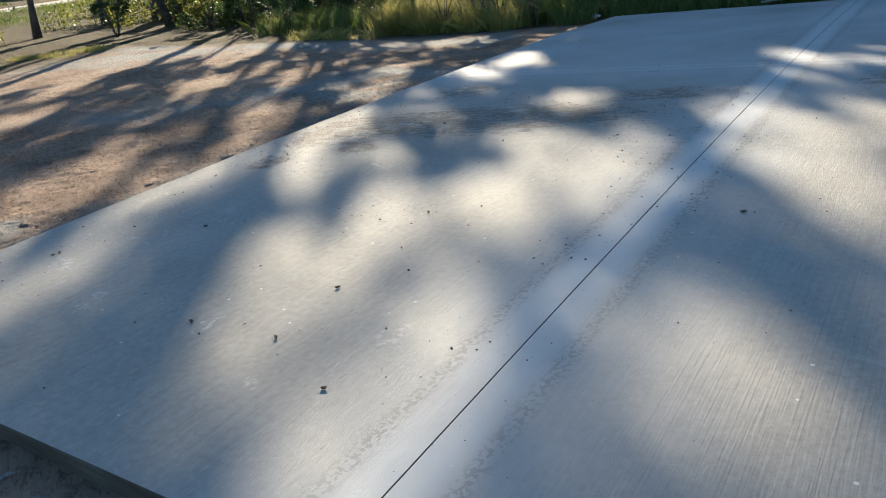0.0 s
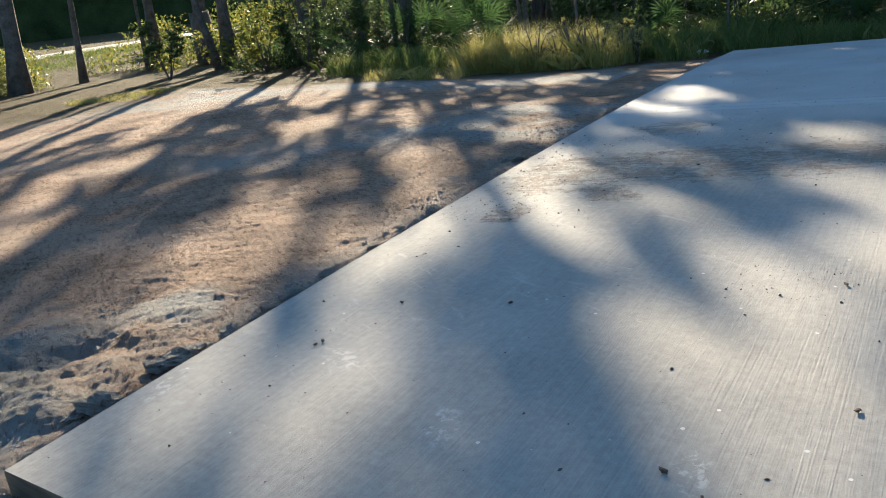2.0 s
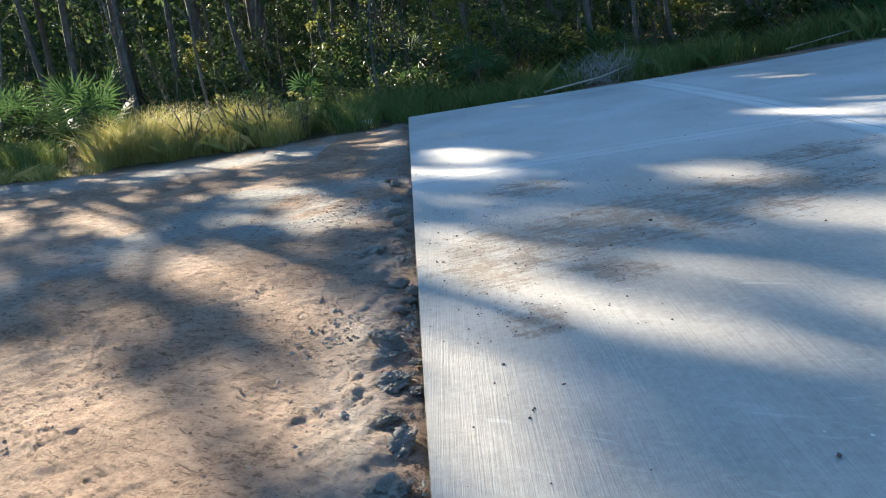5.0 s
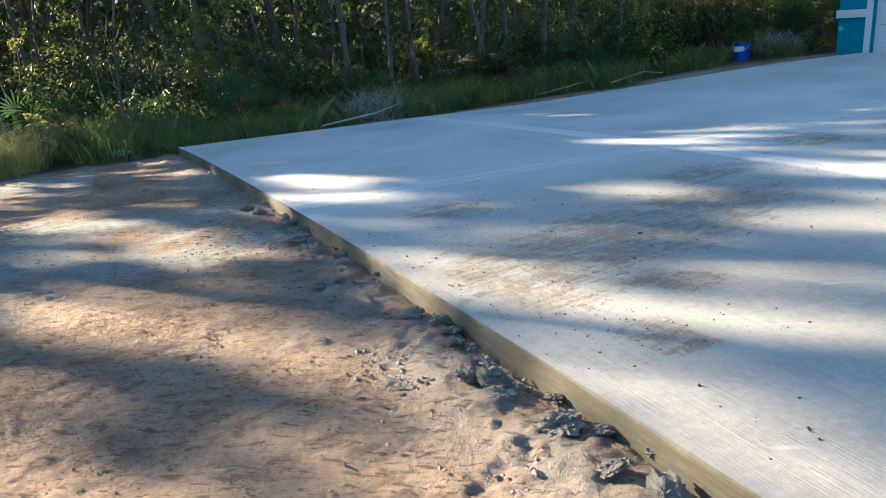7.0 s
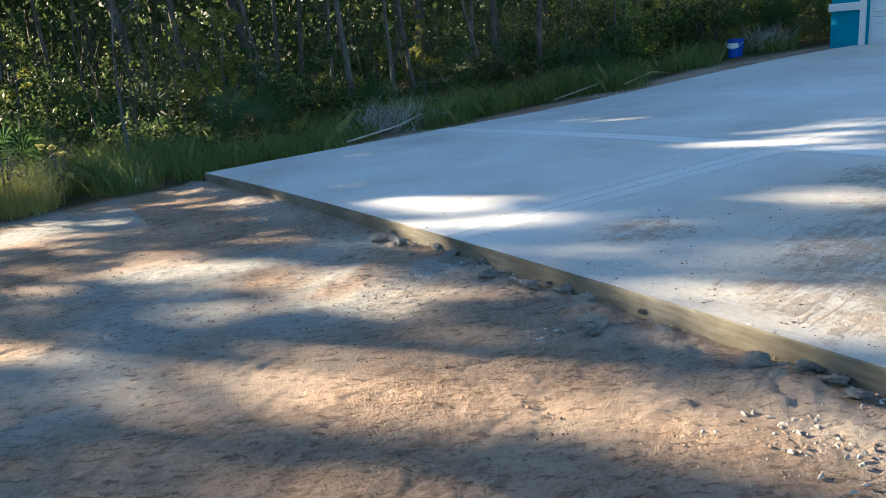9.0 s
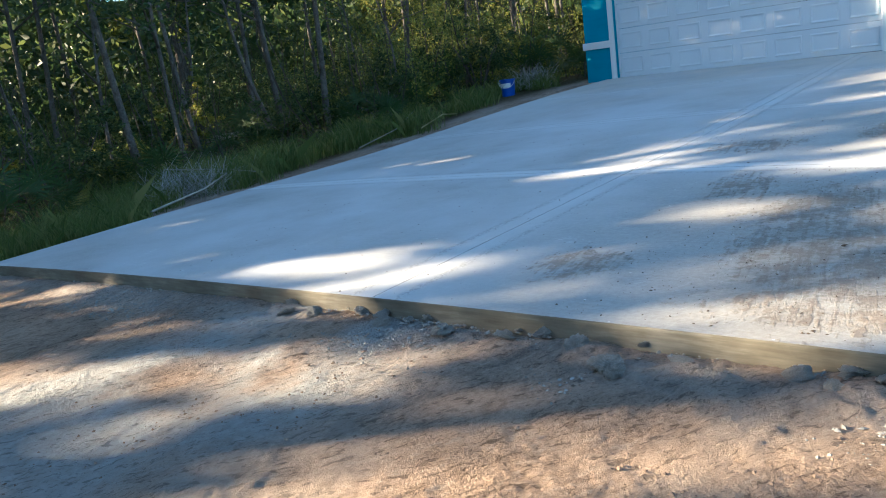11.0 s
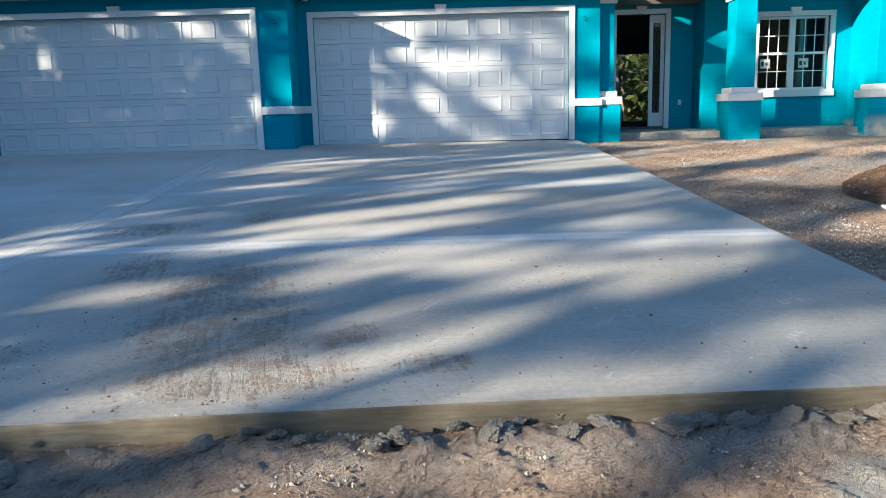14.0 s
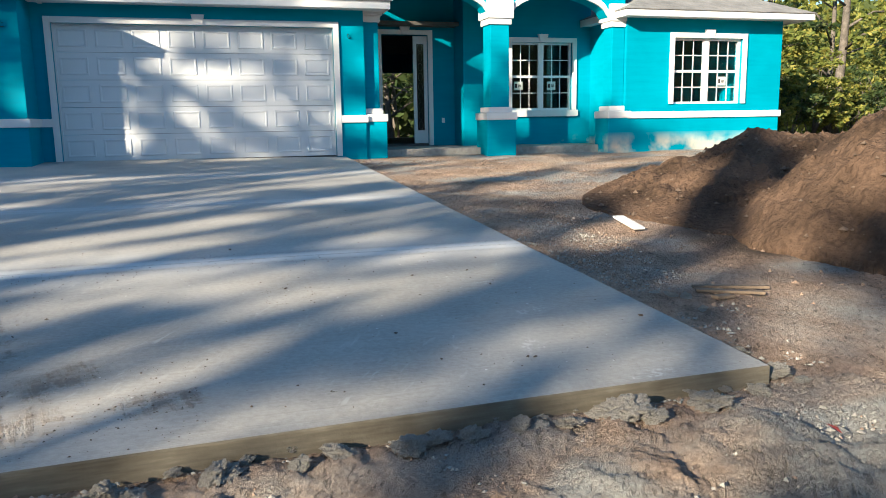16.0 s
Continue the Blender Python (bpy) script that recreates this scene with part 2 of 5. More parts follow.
JOINTS_Y, JOINT_SKEW, JOINT_X = (2.95, 6.1, 9.2), 0.012, -5.5
MUD = [(-3.68, 1.15, 0.70, 1.9, 16), (-3.35, 0.22, 0.8, 0.42, 5), (-2.5, 0.30, 0.28, 0.2, 0), (-2.95, 0.7, 0.35, 0.22, 40),
       (-5.0, 3.75, 0.6, 0.5, 0), (-4.15, 4.2, 0.24, 0.6, 5), (-4.7, 0.5, 0.4, 0.4, 0), (-4.55, 2.3, 0.35, 0.6, 10)]
SPLASHES = [(-0.66, 1.09, 0.12, 0.07, 20), (-0.89, 0.55, 0.14, 0.06, 70), (-0.68, 1.77, 0.10, 0.06, 0), (-0.54, 0.05, 0.14, 0.05, 10), (-8.74, 0.10, 0.05, 0.22, 30), (-8.34, -0.15, 0.20, 0.06, 10),
            (-6.99, 0.08, 0.2, 0.08, 0), (-0.44, 2.25, 0.08, 0.03, 40), (-0.74, 1.76, 0.08, 0.03, 30), (-0.86, 2.50, 0.12, 0.06, 0), (-5.0, 0.9, 0.12, 0.08, 0)]
CONCRETE = concrete_material()


def edge_material():
    m, nt, b = material("formed_concrete_edge", 0.8)
    v = coords(nt)
    f = calc(nt, "ADD", calc(nt, "MULTIPLY", noise_tex(nt, 3, 5, v), 0.6), calc(nt, "MULTIPLY", noise_tex(nt, 1.0, 4, coords(nt, (6, 6, 60))), 0.4))
    nt.links.new(ramp(nt, f, [(0.35, (0.085, 0.072, 0.05)), (0.55, (0.155, 0.135, 0.098)), (0.7, (0.26, 0.235, 0.185))]), b.inputs["Base Color"])
    bump(nt, b, noise_tex(nt, 60, 4, v), 0.4, 0.004)
    return m


EDGE = edge_material()


def sand_material():
    m, nt, b = material("sandy_building_ground", 0.95, spec=0.15)
    v = coords(nt)
    at = nt.nodes.new("ShaderNodeAttribute")
    at.attribute_name = "cover"
    sp = nt.nodes.new("ShaderNodeSeparateColor")
    nt.links.new(at.outputs["Color"], sp.inputs[0])
    slurry, soil, litter = sp.outputs[0], sp.outputs[1], sp.outputs[2]
    n1 = noise_tex(nt, 1.4, 6, v, 0.6)
    n2 = noise_tex(nt, 17, 5, v, 0.65)
    n3 = noise_tex(nt, 140, 3, v)
    n4 = noise_tex(nt, 55, 5, v, 0.7)
    rake = noise_tex(nt, 1.0, 4, along(nt, 62, 0.45, 0.06), 0.6, 0.5)
    nick = noise_tex(nt, 1.0, 4, along(nt, 58, 0.085, 0.030), 0.62, 0.6)
    chip = noise_tex(nt, 1.0, 4, along(nt, 75, 0.034, 0.015), 0.65, 0.4)
    gr = nt.nodes.new("ShaderNodeTexVoronoi")
    gr.inputs["Scale"].default_value = 60
    nt.links.new(v, gr.inputs["Vector"])
    grit = noise_tex(nt, 260, 4, v, 0.75)
    crumb = ramp(nt, noise_tex(nt, 2.4, 6, v, 0.65), [(0.46, grey(0)), (0.60, grey(1))])
    f = calc(nt, "ADD", calc(nt, "MULTIPLY", n1, 0.34), calc(nt, "ADD", calc(nt, "MULTIPLY", n4, 0.28), calc(nt, "MULTIPLY", rake, 0.18)))
    f = calc(nt, "ADD", f, calc(nt, "MULTIPLY", grit, 0.18))
    col = ramp(nt, f, [(0.38, (0.17, 0.118, 0.085)), (0.47, (0.46, 0.328, 0.24)), (0.58, (0.66, 0.49, 0.37))])
    # scraped lines and damp crumbs, darkened for their small shadows too, and pale dry dust
    col = mix(nt, ramp(nt, rake, [(0.56, grey(0)), (0.64, grey(0.4))]), col, (0.19, 0.135, 0.10))
    col = mix(nt, ramp(nt, noise_tex(nt, 11, 8, along(nt, 114, 2.2, 1.0), 0.7), [(0.54, grey(0)), (0.60, grey(0.45))]), col, (0.17, 0.12, 0.09))
    # cracks and chipped edges of the crust: their shadow put into the colour, paler ridges beside
    cut = calc(nt, "MAXIMUM", ramp(nt, nick, [(0.585, grey(0)), (0.625, grey(1))]), calc(nt, "MULTIPLY", ramp(nt, chip, [(0.57, grey(0)), (0.61, grey(1))]), calc(nt, "MULTIPLY_ADD", crumb, 0.7, 0.3)))
    col = mix(nt, calc(nt, "MULTIPLY", cut, 0.64), col, (0.11, 0.078, 0.058))
    col = mix(nt, ramp(nt, nick, [(0.36, grey(0.35)), (0.42, grey(0))]), col, (0.66, 0.52, 0.41))
    col = mix(nt, calc(nt, "MULTIPLY", calc(nt, "GREATER_THAN", n4, 0.60), calc(nt, "MULTIPLY", crumb, 0.6)), col, (0.17, 0.115, 0.08))
    col = mix(nt, ramp(nt, noise_tex(nt, 0.7, 5, v, 0.6), [(0.50, grey(0)), (0.66, grey(0.55))]), col, (0.46, 0.385, 0.32))
    # the crack shadow dims the washings' colour as well
    col = mix(nt, calc(nt, "MULTIPLY", slurry, calc(nt, "MULTIPLY_ADD", n2, 0.8, 0.45), clamp=True), col, mix(nt, calc(nt, "SUBTRACT", n2, calc(nt, "MULTIPLY", cut, 0.5), clamp=True), (0.26, 0.265, 0.255), (0.62, 0.63, 0.615)))
    col = mix(nt, soil, col, mix(nt, n2, (0.028, 0.022, 0.018), (0.13, 0.105, 0.085)))
    col = mix(nt, litter, col, mix(nt, n2, (0.045, 0.04, 0.018), (0.16, 0.12, 0.06)))
    nt.links.new(col, b.inputs["Base Color"])
    # crumbly where it was scraped, smoother where it was trodden flat
    rough = calc(nt, "ADD", calc(nt, "MULTIPLY", n4, 0.9), calc(nt, "ADD", calc(nt, "MULTIPLY", n3, 0.35), calc(nt, "MULTIPLY", gr.outputs["Distance"], -0.5)))
    rough = calc(nt, "MULTIPLY", rough, calc(nt, "MULTIPLY_ADD", crumb, 0.85, 0.15))
    h = calc(nt, "ADD", calc(nt, "MULTIPLY", rake, 0.25), calc(nt, "ADD", rough, calc(nt, "MULTIPLY", grit, 0.26)))
    lumps = noise_tex(nt, 46, 10, v, 0.74)
    h = calc(nt, "ADD", h, calc(nt, "MULTIPLY", calc(nt, "ABSOLUTE", calc(nt, "SUBTRACT", lumps, 0.5)), 1.6))
    h = calc(nt, "ADD", h, calc(nt, "MULTIPLY", cut, -0.28))
    bump(nt, b, h, 1.0, 0.045)
    return m


SAND = sand_material()


def stucco(name, c0, c1):
    m, nt, b = material(name, 0.7, spec=0.3)
    v = coords(nt)
    n1, n2 = noise_tex(nt, 1.1, 5, v), noise_tex(nt, 90, 4, v)
    lay = noise_tex(nt, 1.0, 3, coords(nt, (1.5, 1.5, 14)), 0.6)
    f = calc(nt, "ADD", calc(nt, "MULTIPLY", n1, 0.5), calc(nt, "ADD", calc(nt, "MULTIPLY", n2, 0.2), calc(nt, "MULTIPLY", lay, 0.3)))
    col = ramp(nt, f, [(0.35, c0), (0.65, c1)])
    # pale sand splashed up at the foot of the wall
    sep = nt.nodes.new("ShaderNodeSeparateXYZ")
    nt.links.new(v, sep.inputs[0])
    low = nt.nodes.new("ShaderNodeMapRange")
    nt.links.new(sep.outputs[2], low.inputs[0])
    low.inputs[1].default_value, low.inputs[2].default_value, low.inputs[3].default_value, low.inputs[4].default_value = 0.45, 0.78, 1.0, 0.0
    right = calc(nt, "GREATER_THAN", sep.outputs[0], 5.3)
    sp = calc(nt, "MULTIPLY", calc(nt, "MULTIPLY", low.outputs[0], right), ramp(nt, noise_tex(nt, 1.6, 4, v), [(0.42, grey(0)), (0.62, grey(1))]))
    col = mix(nt, sp, col, (0.62, 0.52, 0.40))
    nt.links.new(col, b.inputs["Base Color"])
    bump(nt, b, calc(nt, "ADD", n2, calc(nt, "MULTIPLY", lay, 0.6)), 0.35, 0.006)
    return m


TEAL = stucco("turquoise_stucco", (0.003, 0.21, 0.31), (0.005, 0.28, 0.40))
WHITE = simple("white_painted_trim", (0.66, 0.66, 0.66), (0.74, 0.74, 0.73), 2.0, 0.55, 0.15, 0.003, 60)
DOORWHITE = simple("white_steel_door", (0.62, 0.635, 0.66), (0.68, 0.69, 0.71), 1.2, 0.42, 0.12, 0.001, 260)
VINYL = simple("white_vinyl", (0.76, 0.76, 0.76), (0.82, 0.82, 0.82), 3, 0.35, 0.0)
SHINGLE = simple("grey_asphalt_shingle", (0.13, 0.13, 0.13), (0.27, 0.265, 0.26), 2.5, 0.95, 0.6, 0.004, 45)
ROOMWALL = simple("unpainted_board", (0.30, 0.29, 0.27), (0.40, 0.38, 0.35), 2, 0.9, 0.1)
# dark base colour stands in for the shade inside the house
ROOMDARK = simple("darkened_room_surface", (0.08, 0.075, 0.07), (0.13, 0.12, 0.11), 2, 0.9, 0.1)
RUBBER = simple("black_rubber_seal", (0.015, 0.015, 0.015), (0.03, 0.03, 0.03), 5, 0.7, 0.0)
SOILM = simple("dark_topsoil", (0.03, 0.021, 0.015), (0.13, 0.085, 0.058), 1.8, 0.97, 1.0, 0.03, 24, spec=0.1)
CLOD = simple("grey_cement_clod", (0.27, 0.25, 0.22), (0.50, 0.465, 0.41), 9, 0.95, 0.9, 0.02, 60)
DIRTBIT = simple("dry_dirt_crumb", (0.05, 0.038, 0.028), (0.17, 0.12, 0.085), 9, 0.95, 0.4)
BARK = simple("grey_brown_bark", (0.05, 0.043, 0.036), (0.19, 0.165, 0.14), 5, 0.95, 1.0, 0.03, 30)
DARKBARK = simple("dark_stem_bark", (0.035, 0.03, 0.024), (0.11, 0.095, 0.075), 5, 0.95, 0.6, 0.01, 30)
DEADWOOD = simple("bleached_dead_wood", (0.24, 0.21, 0.17), (0.48, 0.44, 0.37), 5, 0.9, 0.5)
STRAW = simple("dry_yellow_stalk", (0.30, 0.24, 0.11), (0.48, 0.40, 0.20), 5, 0.9, 0.2)
BLUE = simple("blue_plastic", (0.008, 0.06, 0.38), (0.012, 0.085, 0.46), 3, 0.4, 0.0)


def leaf_material(name, c0, c1, c2):
    m, nt, b = material(name, 0.55, spec=0.3)
    g = nt.nodes.new("ShaderNodeNewGeometry")
    col = ramp(nt, g.outputs["Random Per Island"], [(0.0, c0), (0.55, c1), (1.0, c2)])
    n = noise_tex(nt, 0.8, 3, coords(nt))
    col = mix(nt, calc(nt, "MULTIPLY", n, 0.5), col, c0)
    nt.links.new(col, b.inputs["Base Color"])
    tr = nt.nodes.new("ShaderNodeBsdfTranslucent")
    nt.links.new(col, tr.inputs["Color"])
    mx = nt.nodes.new("ShaderNodeMixShader")
    mx.inputs[0].default_value = 0.45
    nt.links.new(b.outputs[0], mx.inputs[1])
    nt.links.new(tr.outputs[0], mx.inputs[2])
    nt.links.new(mx.outputs[0], nt.nodes["Material Output"].inputs["Surface"])
    return m


LEAF = leaf_material("oak_leaf", (0.034, 0.06, 0.022), (0.072, 0.11, 0.036), (0.18, 0.20, 0.058))
# the same leaves with sunlight put into a paler, yellower colour
LEAF_SUNLIT = leaf_material("sunlit_oak_leaf", (0.11, 0.14, 0.03), (0.22, 0.245, 0.05), (0.45, 0.38, 0.08))
PALM = leaf_material("palmetto_frond", (0.03, 0.06, 0.02), (0.06, 0.11, 0.035), (0.12, 0.17, 0.06))
GRASS = leaf_material("grass_blade", (0.085, 0.13, 0.032), (0.18, 0.225, 0.06), (0.34, 0.32, 0.12))
# sunlight on the dry weeds is put into this pale yellow
DRYGRASS_LIT = leaf_material("sunlit_dry_weed", (0.24, 0.25, 0.07), (0.46, 0.43, 0.14), (0.62, 0.50, 0.22))
TWIG = leaf_material("grey_dead_twig", (0.34, 0.32, 0.29), (0.50, 0.47, 0.43), (0.66, 0.63, 0.59))


def glass_material():
    m, nt, b = material("window_glass", 0.02)
    b.inputs["Transmission Weight"].default_value = 1.0
    b.inputs["IOR"].default_value = 1.45
    b.inputs["Base Color"].default_value = (0.9, 0.95, 0.95, 1)
    return m


GLASS = glass_material()


# ---- the driveway and the ground ----
def slab_z(x, y):
    """Height of the driveway's top."""
    t = np.clip((np.asarray(y, float) - 4) / 7.4, 0, 1)
    return 0.0316 * y - 0.01216 * x - 0.00251 * x * x * (1 - 0.75 * t * t * (3 - 2 * t)) + 0.0000967 * y * y


def side_left(y):
    return -10.92 - 0.36 * np.sin(math.pi * np.clip((y + 0.52) / 11.5, 0, 1))


def side_right(y):
    return 0.0135 * y


def front_y(x):
    return 0.0475 * x


def smooth(a, b, v):
    t = np.clip((v - a) / (b - a), 0, 1)
    return t * t * (3 - 2 * t)


def pile_height(x, y):
    """The heap of topsoil beside the drive: a long low shoulder and a taller one behind it."""
    r1 = np.hypot((x - 4.6) / 2.95, (y - 4.5) / 2.65) + 0.10 * fbm(x * 0.8, y * 0.8, 29)
    r2 = np.hypot((x - 4.5) / 2.45, (y - 2.35) / 2.15) + 0.12 * fbm(x * 0.9, y * 0.9, 30)
    h1 = 0.74 * np.clip((1 - r1) * 1.5, 0, 1) ** 0.9
    h2 = 1.36 * np.clip((1 - r2) * 1.55, 0, 1) ** 0.85
    h = np.maximum(h1, h2)
    return h * (1 + 0.16 * fbm(x * 1.3, y * 1.3, 31)) + smooth(0.02, 0.3, h) * (0.11 * fbm(x * 4, y * 4, 35) + 0.075 * (np.abs(fbm(x * 11, y * 11, 37, 4)) - 0.1))


def ground_z(x, y):
    x, y = np.asarray(x, float), np.asarray(y, float)
    xc, yc = np.clip(x, -13, 1.5), np.clip(y, -3.5, 12.5)
    base = slab_z(xc, yc)
    drop = 0.095 - 0.05 * smooth(0.5, 3.0, yc)
    right = smooth(-0.2, 0.4, x)
    drop = drop * (1 - right) + right * (0.075 - 0.03 * smooth(1, 8, yc))
    z = base - drop
    far = smooth(15, 60, np.hypot(x, y - 4))
    return z * (1 - far) - 0.35 * far


def gz(x, y):
    return float(ground_z(x, y))


def axis(stops):
    """Grid lines: (from, to, step) stretches joined."""
    out = []
    for a, b, s in stops:
        out += list(np.arange(a, b - 1e-6, s))
    out.append(stops[-1][1])
    return np.array(out)


def build_ground():
    xs = axis([(-400, -60, 34), (-60, -20, 2), (-20, -11.5, 0.2), (-11.5, -7, 0.065), (-7, 1.5, 0.0125), (1.5, 4.0, 0.045), (4.0, 7.0, 0.1), (7.0, 20, 0.5), (20, 60, 4), (60, 400, 34)])
    ys = axis([(-400, -60, 34), (-60, -20, 2), (-20, -8, 0.25), (-8, -4.0, 0.09), (-4.0, -3.2, 0.04), (-3.2, 0.04, 0.012), (0.04, 0.6, 0.05), (0.6, 7, 0.055), (7, 13, 0.12), (13, 30, 1), (30, 60, 4), (60, 400, 34)])
    gx, gy = np.meshgrid(xs, ys, indexing="ij")
    z = ground_z(gx, gy)
    inside = smooth(-0.02, 0.25, gy - front_y(gx)) * smooth(0.0, 0.25, side_right(gy) - gx) * smooth(0.0, 0.25, gx - side_left(gy)) * (gy < 13)
    near = 1 - smooth(9, 22, np.hypot(gx + 3, gy))
    # broad swells, then a trodden crust whose broken edges stand up in places, with loose crumbs between
    along_d, across_d = gy * 0.914 - gx * 0.407, gx * 0.914 + gy * 0.407
    rough = 0.03 * fbm(gx * 0.8, gy * 0.8, 3) + 0.012 * fbm(gx * 3.1, gy * 3.1, 7, 3) * near
    churn = np.exp(-(((gx + 0.35) / 0.95) ** 2 + ((gy + 0.75) / 0.5) ** 2))
    broken = np.maximum(smooth(-0.15, 0.2, fbm(gx * 1.2, gy * 1.2, 14, 4)), smooth(0.3, 0.6, churn))
    crust = fbm(along_d * 2.6, across_d * 5.2, 13, 6)
    small = fbm(along_d * 8.0, across_d * 14.0, 15, 4)
    flake = 0.0055 * smooth(0.06, 0.075, crust) + 0.005 * smooth(-0.20, -0.185, crust) + 0.005 * smooth(0.30, 0.315, crust)
    flake = 0.6 * flake + (0.1 + broken) * (0.003 * smooth(0.04, 0.07, small) + 0.003 * smooth(0.24, 0.27, small))
    rough = rough + near * (flake + broken * 0.006 * np.abs(fbm(gx * 19, gy * 19, 16, 3))) - 0.012 * np.clip(fbm(gx * 2.2, gy * 2.2, 19, 3) - 0.28, 0, 1) * near
    # drag marks that run along the front of the drive
    drag = fbm(along_d * 0.9, across_d * 8, 17, 3)
    rough = rough + 0.006 * drag * near + 0.006 * fbm(along_d * 1.2, across_d * 26, 20, 2) * np.clip(3 * fbm(gx * 0.9, gy * 0.9, 24), 0, 1) * near
    # boot prints
    for px, py, turn in ((-3.65, -1.58, 20), (-2.70, -0.91, 70), (-3.24, -1.89, 35), (-3.15, -1.60, 10), (-3.99, -1.37, 50), (-2.20, -0.45, 120), (-3.91, -1.69, 80), (-2.23, -1.43, 30), (-4.6, -1.0, 60), (-1.4, -1.2, 100)):
        c, sn = math.cos(radians(turn)), math.sin(radians(turn))
        u, w = (gx - px) * c + (gy - py) * sn, (gy - py) * c - (gx - px) * sn
        sole = np.minimum(np.hypot((u - 0.05) / 0.095, w / 0.05), np.hypot((u + 0.095) / 0.045, w / 0.038))
        rough = rough - 0.006 * smooth(1.05, 0.85, sole) + 0.003 * np.exp(-((sole - 1.2) / 0.12) ** 2)
    grains = np.random.RandomState(77).normal(size=gx.shape)
    fine = (gx > -7) & (gx < 1.5) & (gy > -3.2) & (gy < 0.05)
    rough = rough + 0.0008 * grains * (0.4 + 1.4 * broken) * fine
    # crumbled berm against the front edge
    d = front_y(gx) - gy
    berm = np.exp(-((d - 0.16) / 0.13) ** 2) * smooth(0.0, 0.03, d) * (gx < 0.4) * (gx > -11)
    lump = np.clip(0.4 + 2.6 * np.abs(fbm(gx * 7, gy * 7, 23, 4)), 0, 1.6)
    rough = rough + 0.018 * berm * lump - 0.012 * np.exp(-(d / 0.3) ** 2) + (0.015 * np.abs(fbm(gx * 16, gy * 16, 27, 4)) + 0.0012 * grains) * np.exp(-(d / 0.5) ** 2) * (d > -0.05)
    # churned dark mud by the near corner
    rough = rough + churn * (0.03 + 0.13 * fbm(gx * 2.6, gy * 2.6, 41, 3) + 0.035 * fbm(gx * 8, gy * 8, 43, 3) + 0.010 * fbm(gx * 22, gy * 22, 45, 2) + 0.0015 * grains)
    # cement washings, darker soil, leaf litter
    s1 = np.maximum(np.exp(-(((gx + 5.35) / 0.62) ** 2)) * smooth(-3.4, -2.0, gy), np.exp(-(((gx + 6.1 - 0.3 * (gy + 0.9)) / 0.3) ** 2)) * smooth(-2.8, -1.4, gy)) * 1.6
    s2 = np.exp(-(((along_d + 0.75) / 0.8) ** 2 + ((across_d + 5.1) / 0.35) ** 2)) * 1.35
    s3 = np.exp(-((d - 0.2) / 0.22) ** 2) * 0.38
    s4 = np.exp(-(((gx - 1.5) / 1.5) ** 2 + ((gy - 6.6) / 0.5) ** 2)) * 0.9
    s5 = smooth(0.2, 0.5, churn) * 1.0
    s6 = np.maximum(smooth(-8.2, -9.2, gx) * smooth(-11.8, -10.4, gx) * (gy < -1.5), np.exp(-((gx + 7.4 + 0.45 * (gy + 9.5)) / 1.3) ** 2) * smooth(-6.0, -8.0, gy)) * 1.0
    n = 0.85 + 1.8 * fbm(gx * 1.6, gy * 1.6, 51, 5)
    s7 = 0.85 * smooth(0.15, 0.7, gx) * smooth(-0.5, 1.0, gy) * np.clip(0.4 + 2.5 * fbm(gx * 0.7, gy * 1.6, 53, 4), 0, 1)
    slurry = np.clip(np.maximum.reduce([s1, s2, s3, s4, s5, s6, s7]) * n, 0, 1)
    wet = 0.3 * churn * np.clip(0.5 + fbm(gx * 2, gy * 2, 55), 0, 1)
    heap = np.hypot((gx - 4.5) / 3.0, (gy - 3.6) / 3.0)
    soil = np.clip(np.maximum(wet, smooth(1.05, 0.85, heap + 0.25 * fbm(gx, gy, 57)) * 0.85), 0, 1)
    soil = np.maximum(soil, 0.14 * smooth(0.3, 1.2, gx) * (gy > 0.5) * smooth(0.35, 0.75, 0.5 + fbm(gx * 0.9, gy * 0.9, 59)))
    edge_x = -9.2 - 0.22 * np.clip(gy + 7.5, 0, 9) + 0.5 * fbm(gx * 0.7, gy * 0.7, 61)
    litter = np.where(gy < 0.3, smooth(0.2, -0.5, gx - edge_x), smooth(-0.7, -1.5, gx - side_left(gy)))
    litter = np.maximum(litter, smooth(-8.5, -11.0, gy + 0.55 * np.clip(-7.5 - gx, 0, 3)) * smooth(30, 10, np.abs(gx)))
    litter = np.maximum(litter, smooth(9, 14, gx))
    z = z + rough * (1 - inside) - 0.14 * inside
    verts = np.stack([gx, gy, z], -1).reshape(-1, 3)
    ny = len(ys)
    i, j = np.meshgrid(np.arange(len(xs) - 1), np.arange(ny - 1), indexing="ij")
    a = (i * ny + j).ravel()
    faces = np.stack([a, a + ny, a + ny + 1, a + 1], -1)
    me = bpy.data.meshes.new("ground")
    me.from_pydata(verts.tolist(), [], faces.tolist())
    me.polygons.foreach_set("use_smooth", np.ones(len(faces), bool))
    att = me.color_attributes.new("cover", "FLOAT_COLOR", "POINT")
    rgba = np.stack([slurry, soil, litter, np.ones_like(soil)], -1).reshape(-1)
    att.data.foreach_set("color", rgba.astype(np.float32))
    me.materials.append(SAND)
    return tagged(new("ground", me), "bare sandy building ground with grey cement washings", "ground", kind="structure")


build_ground()


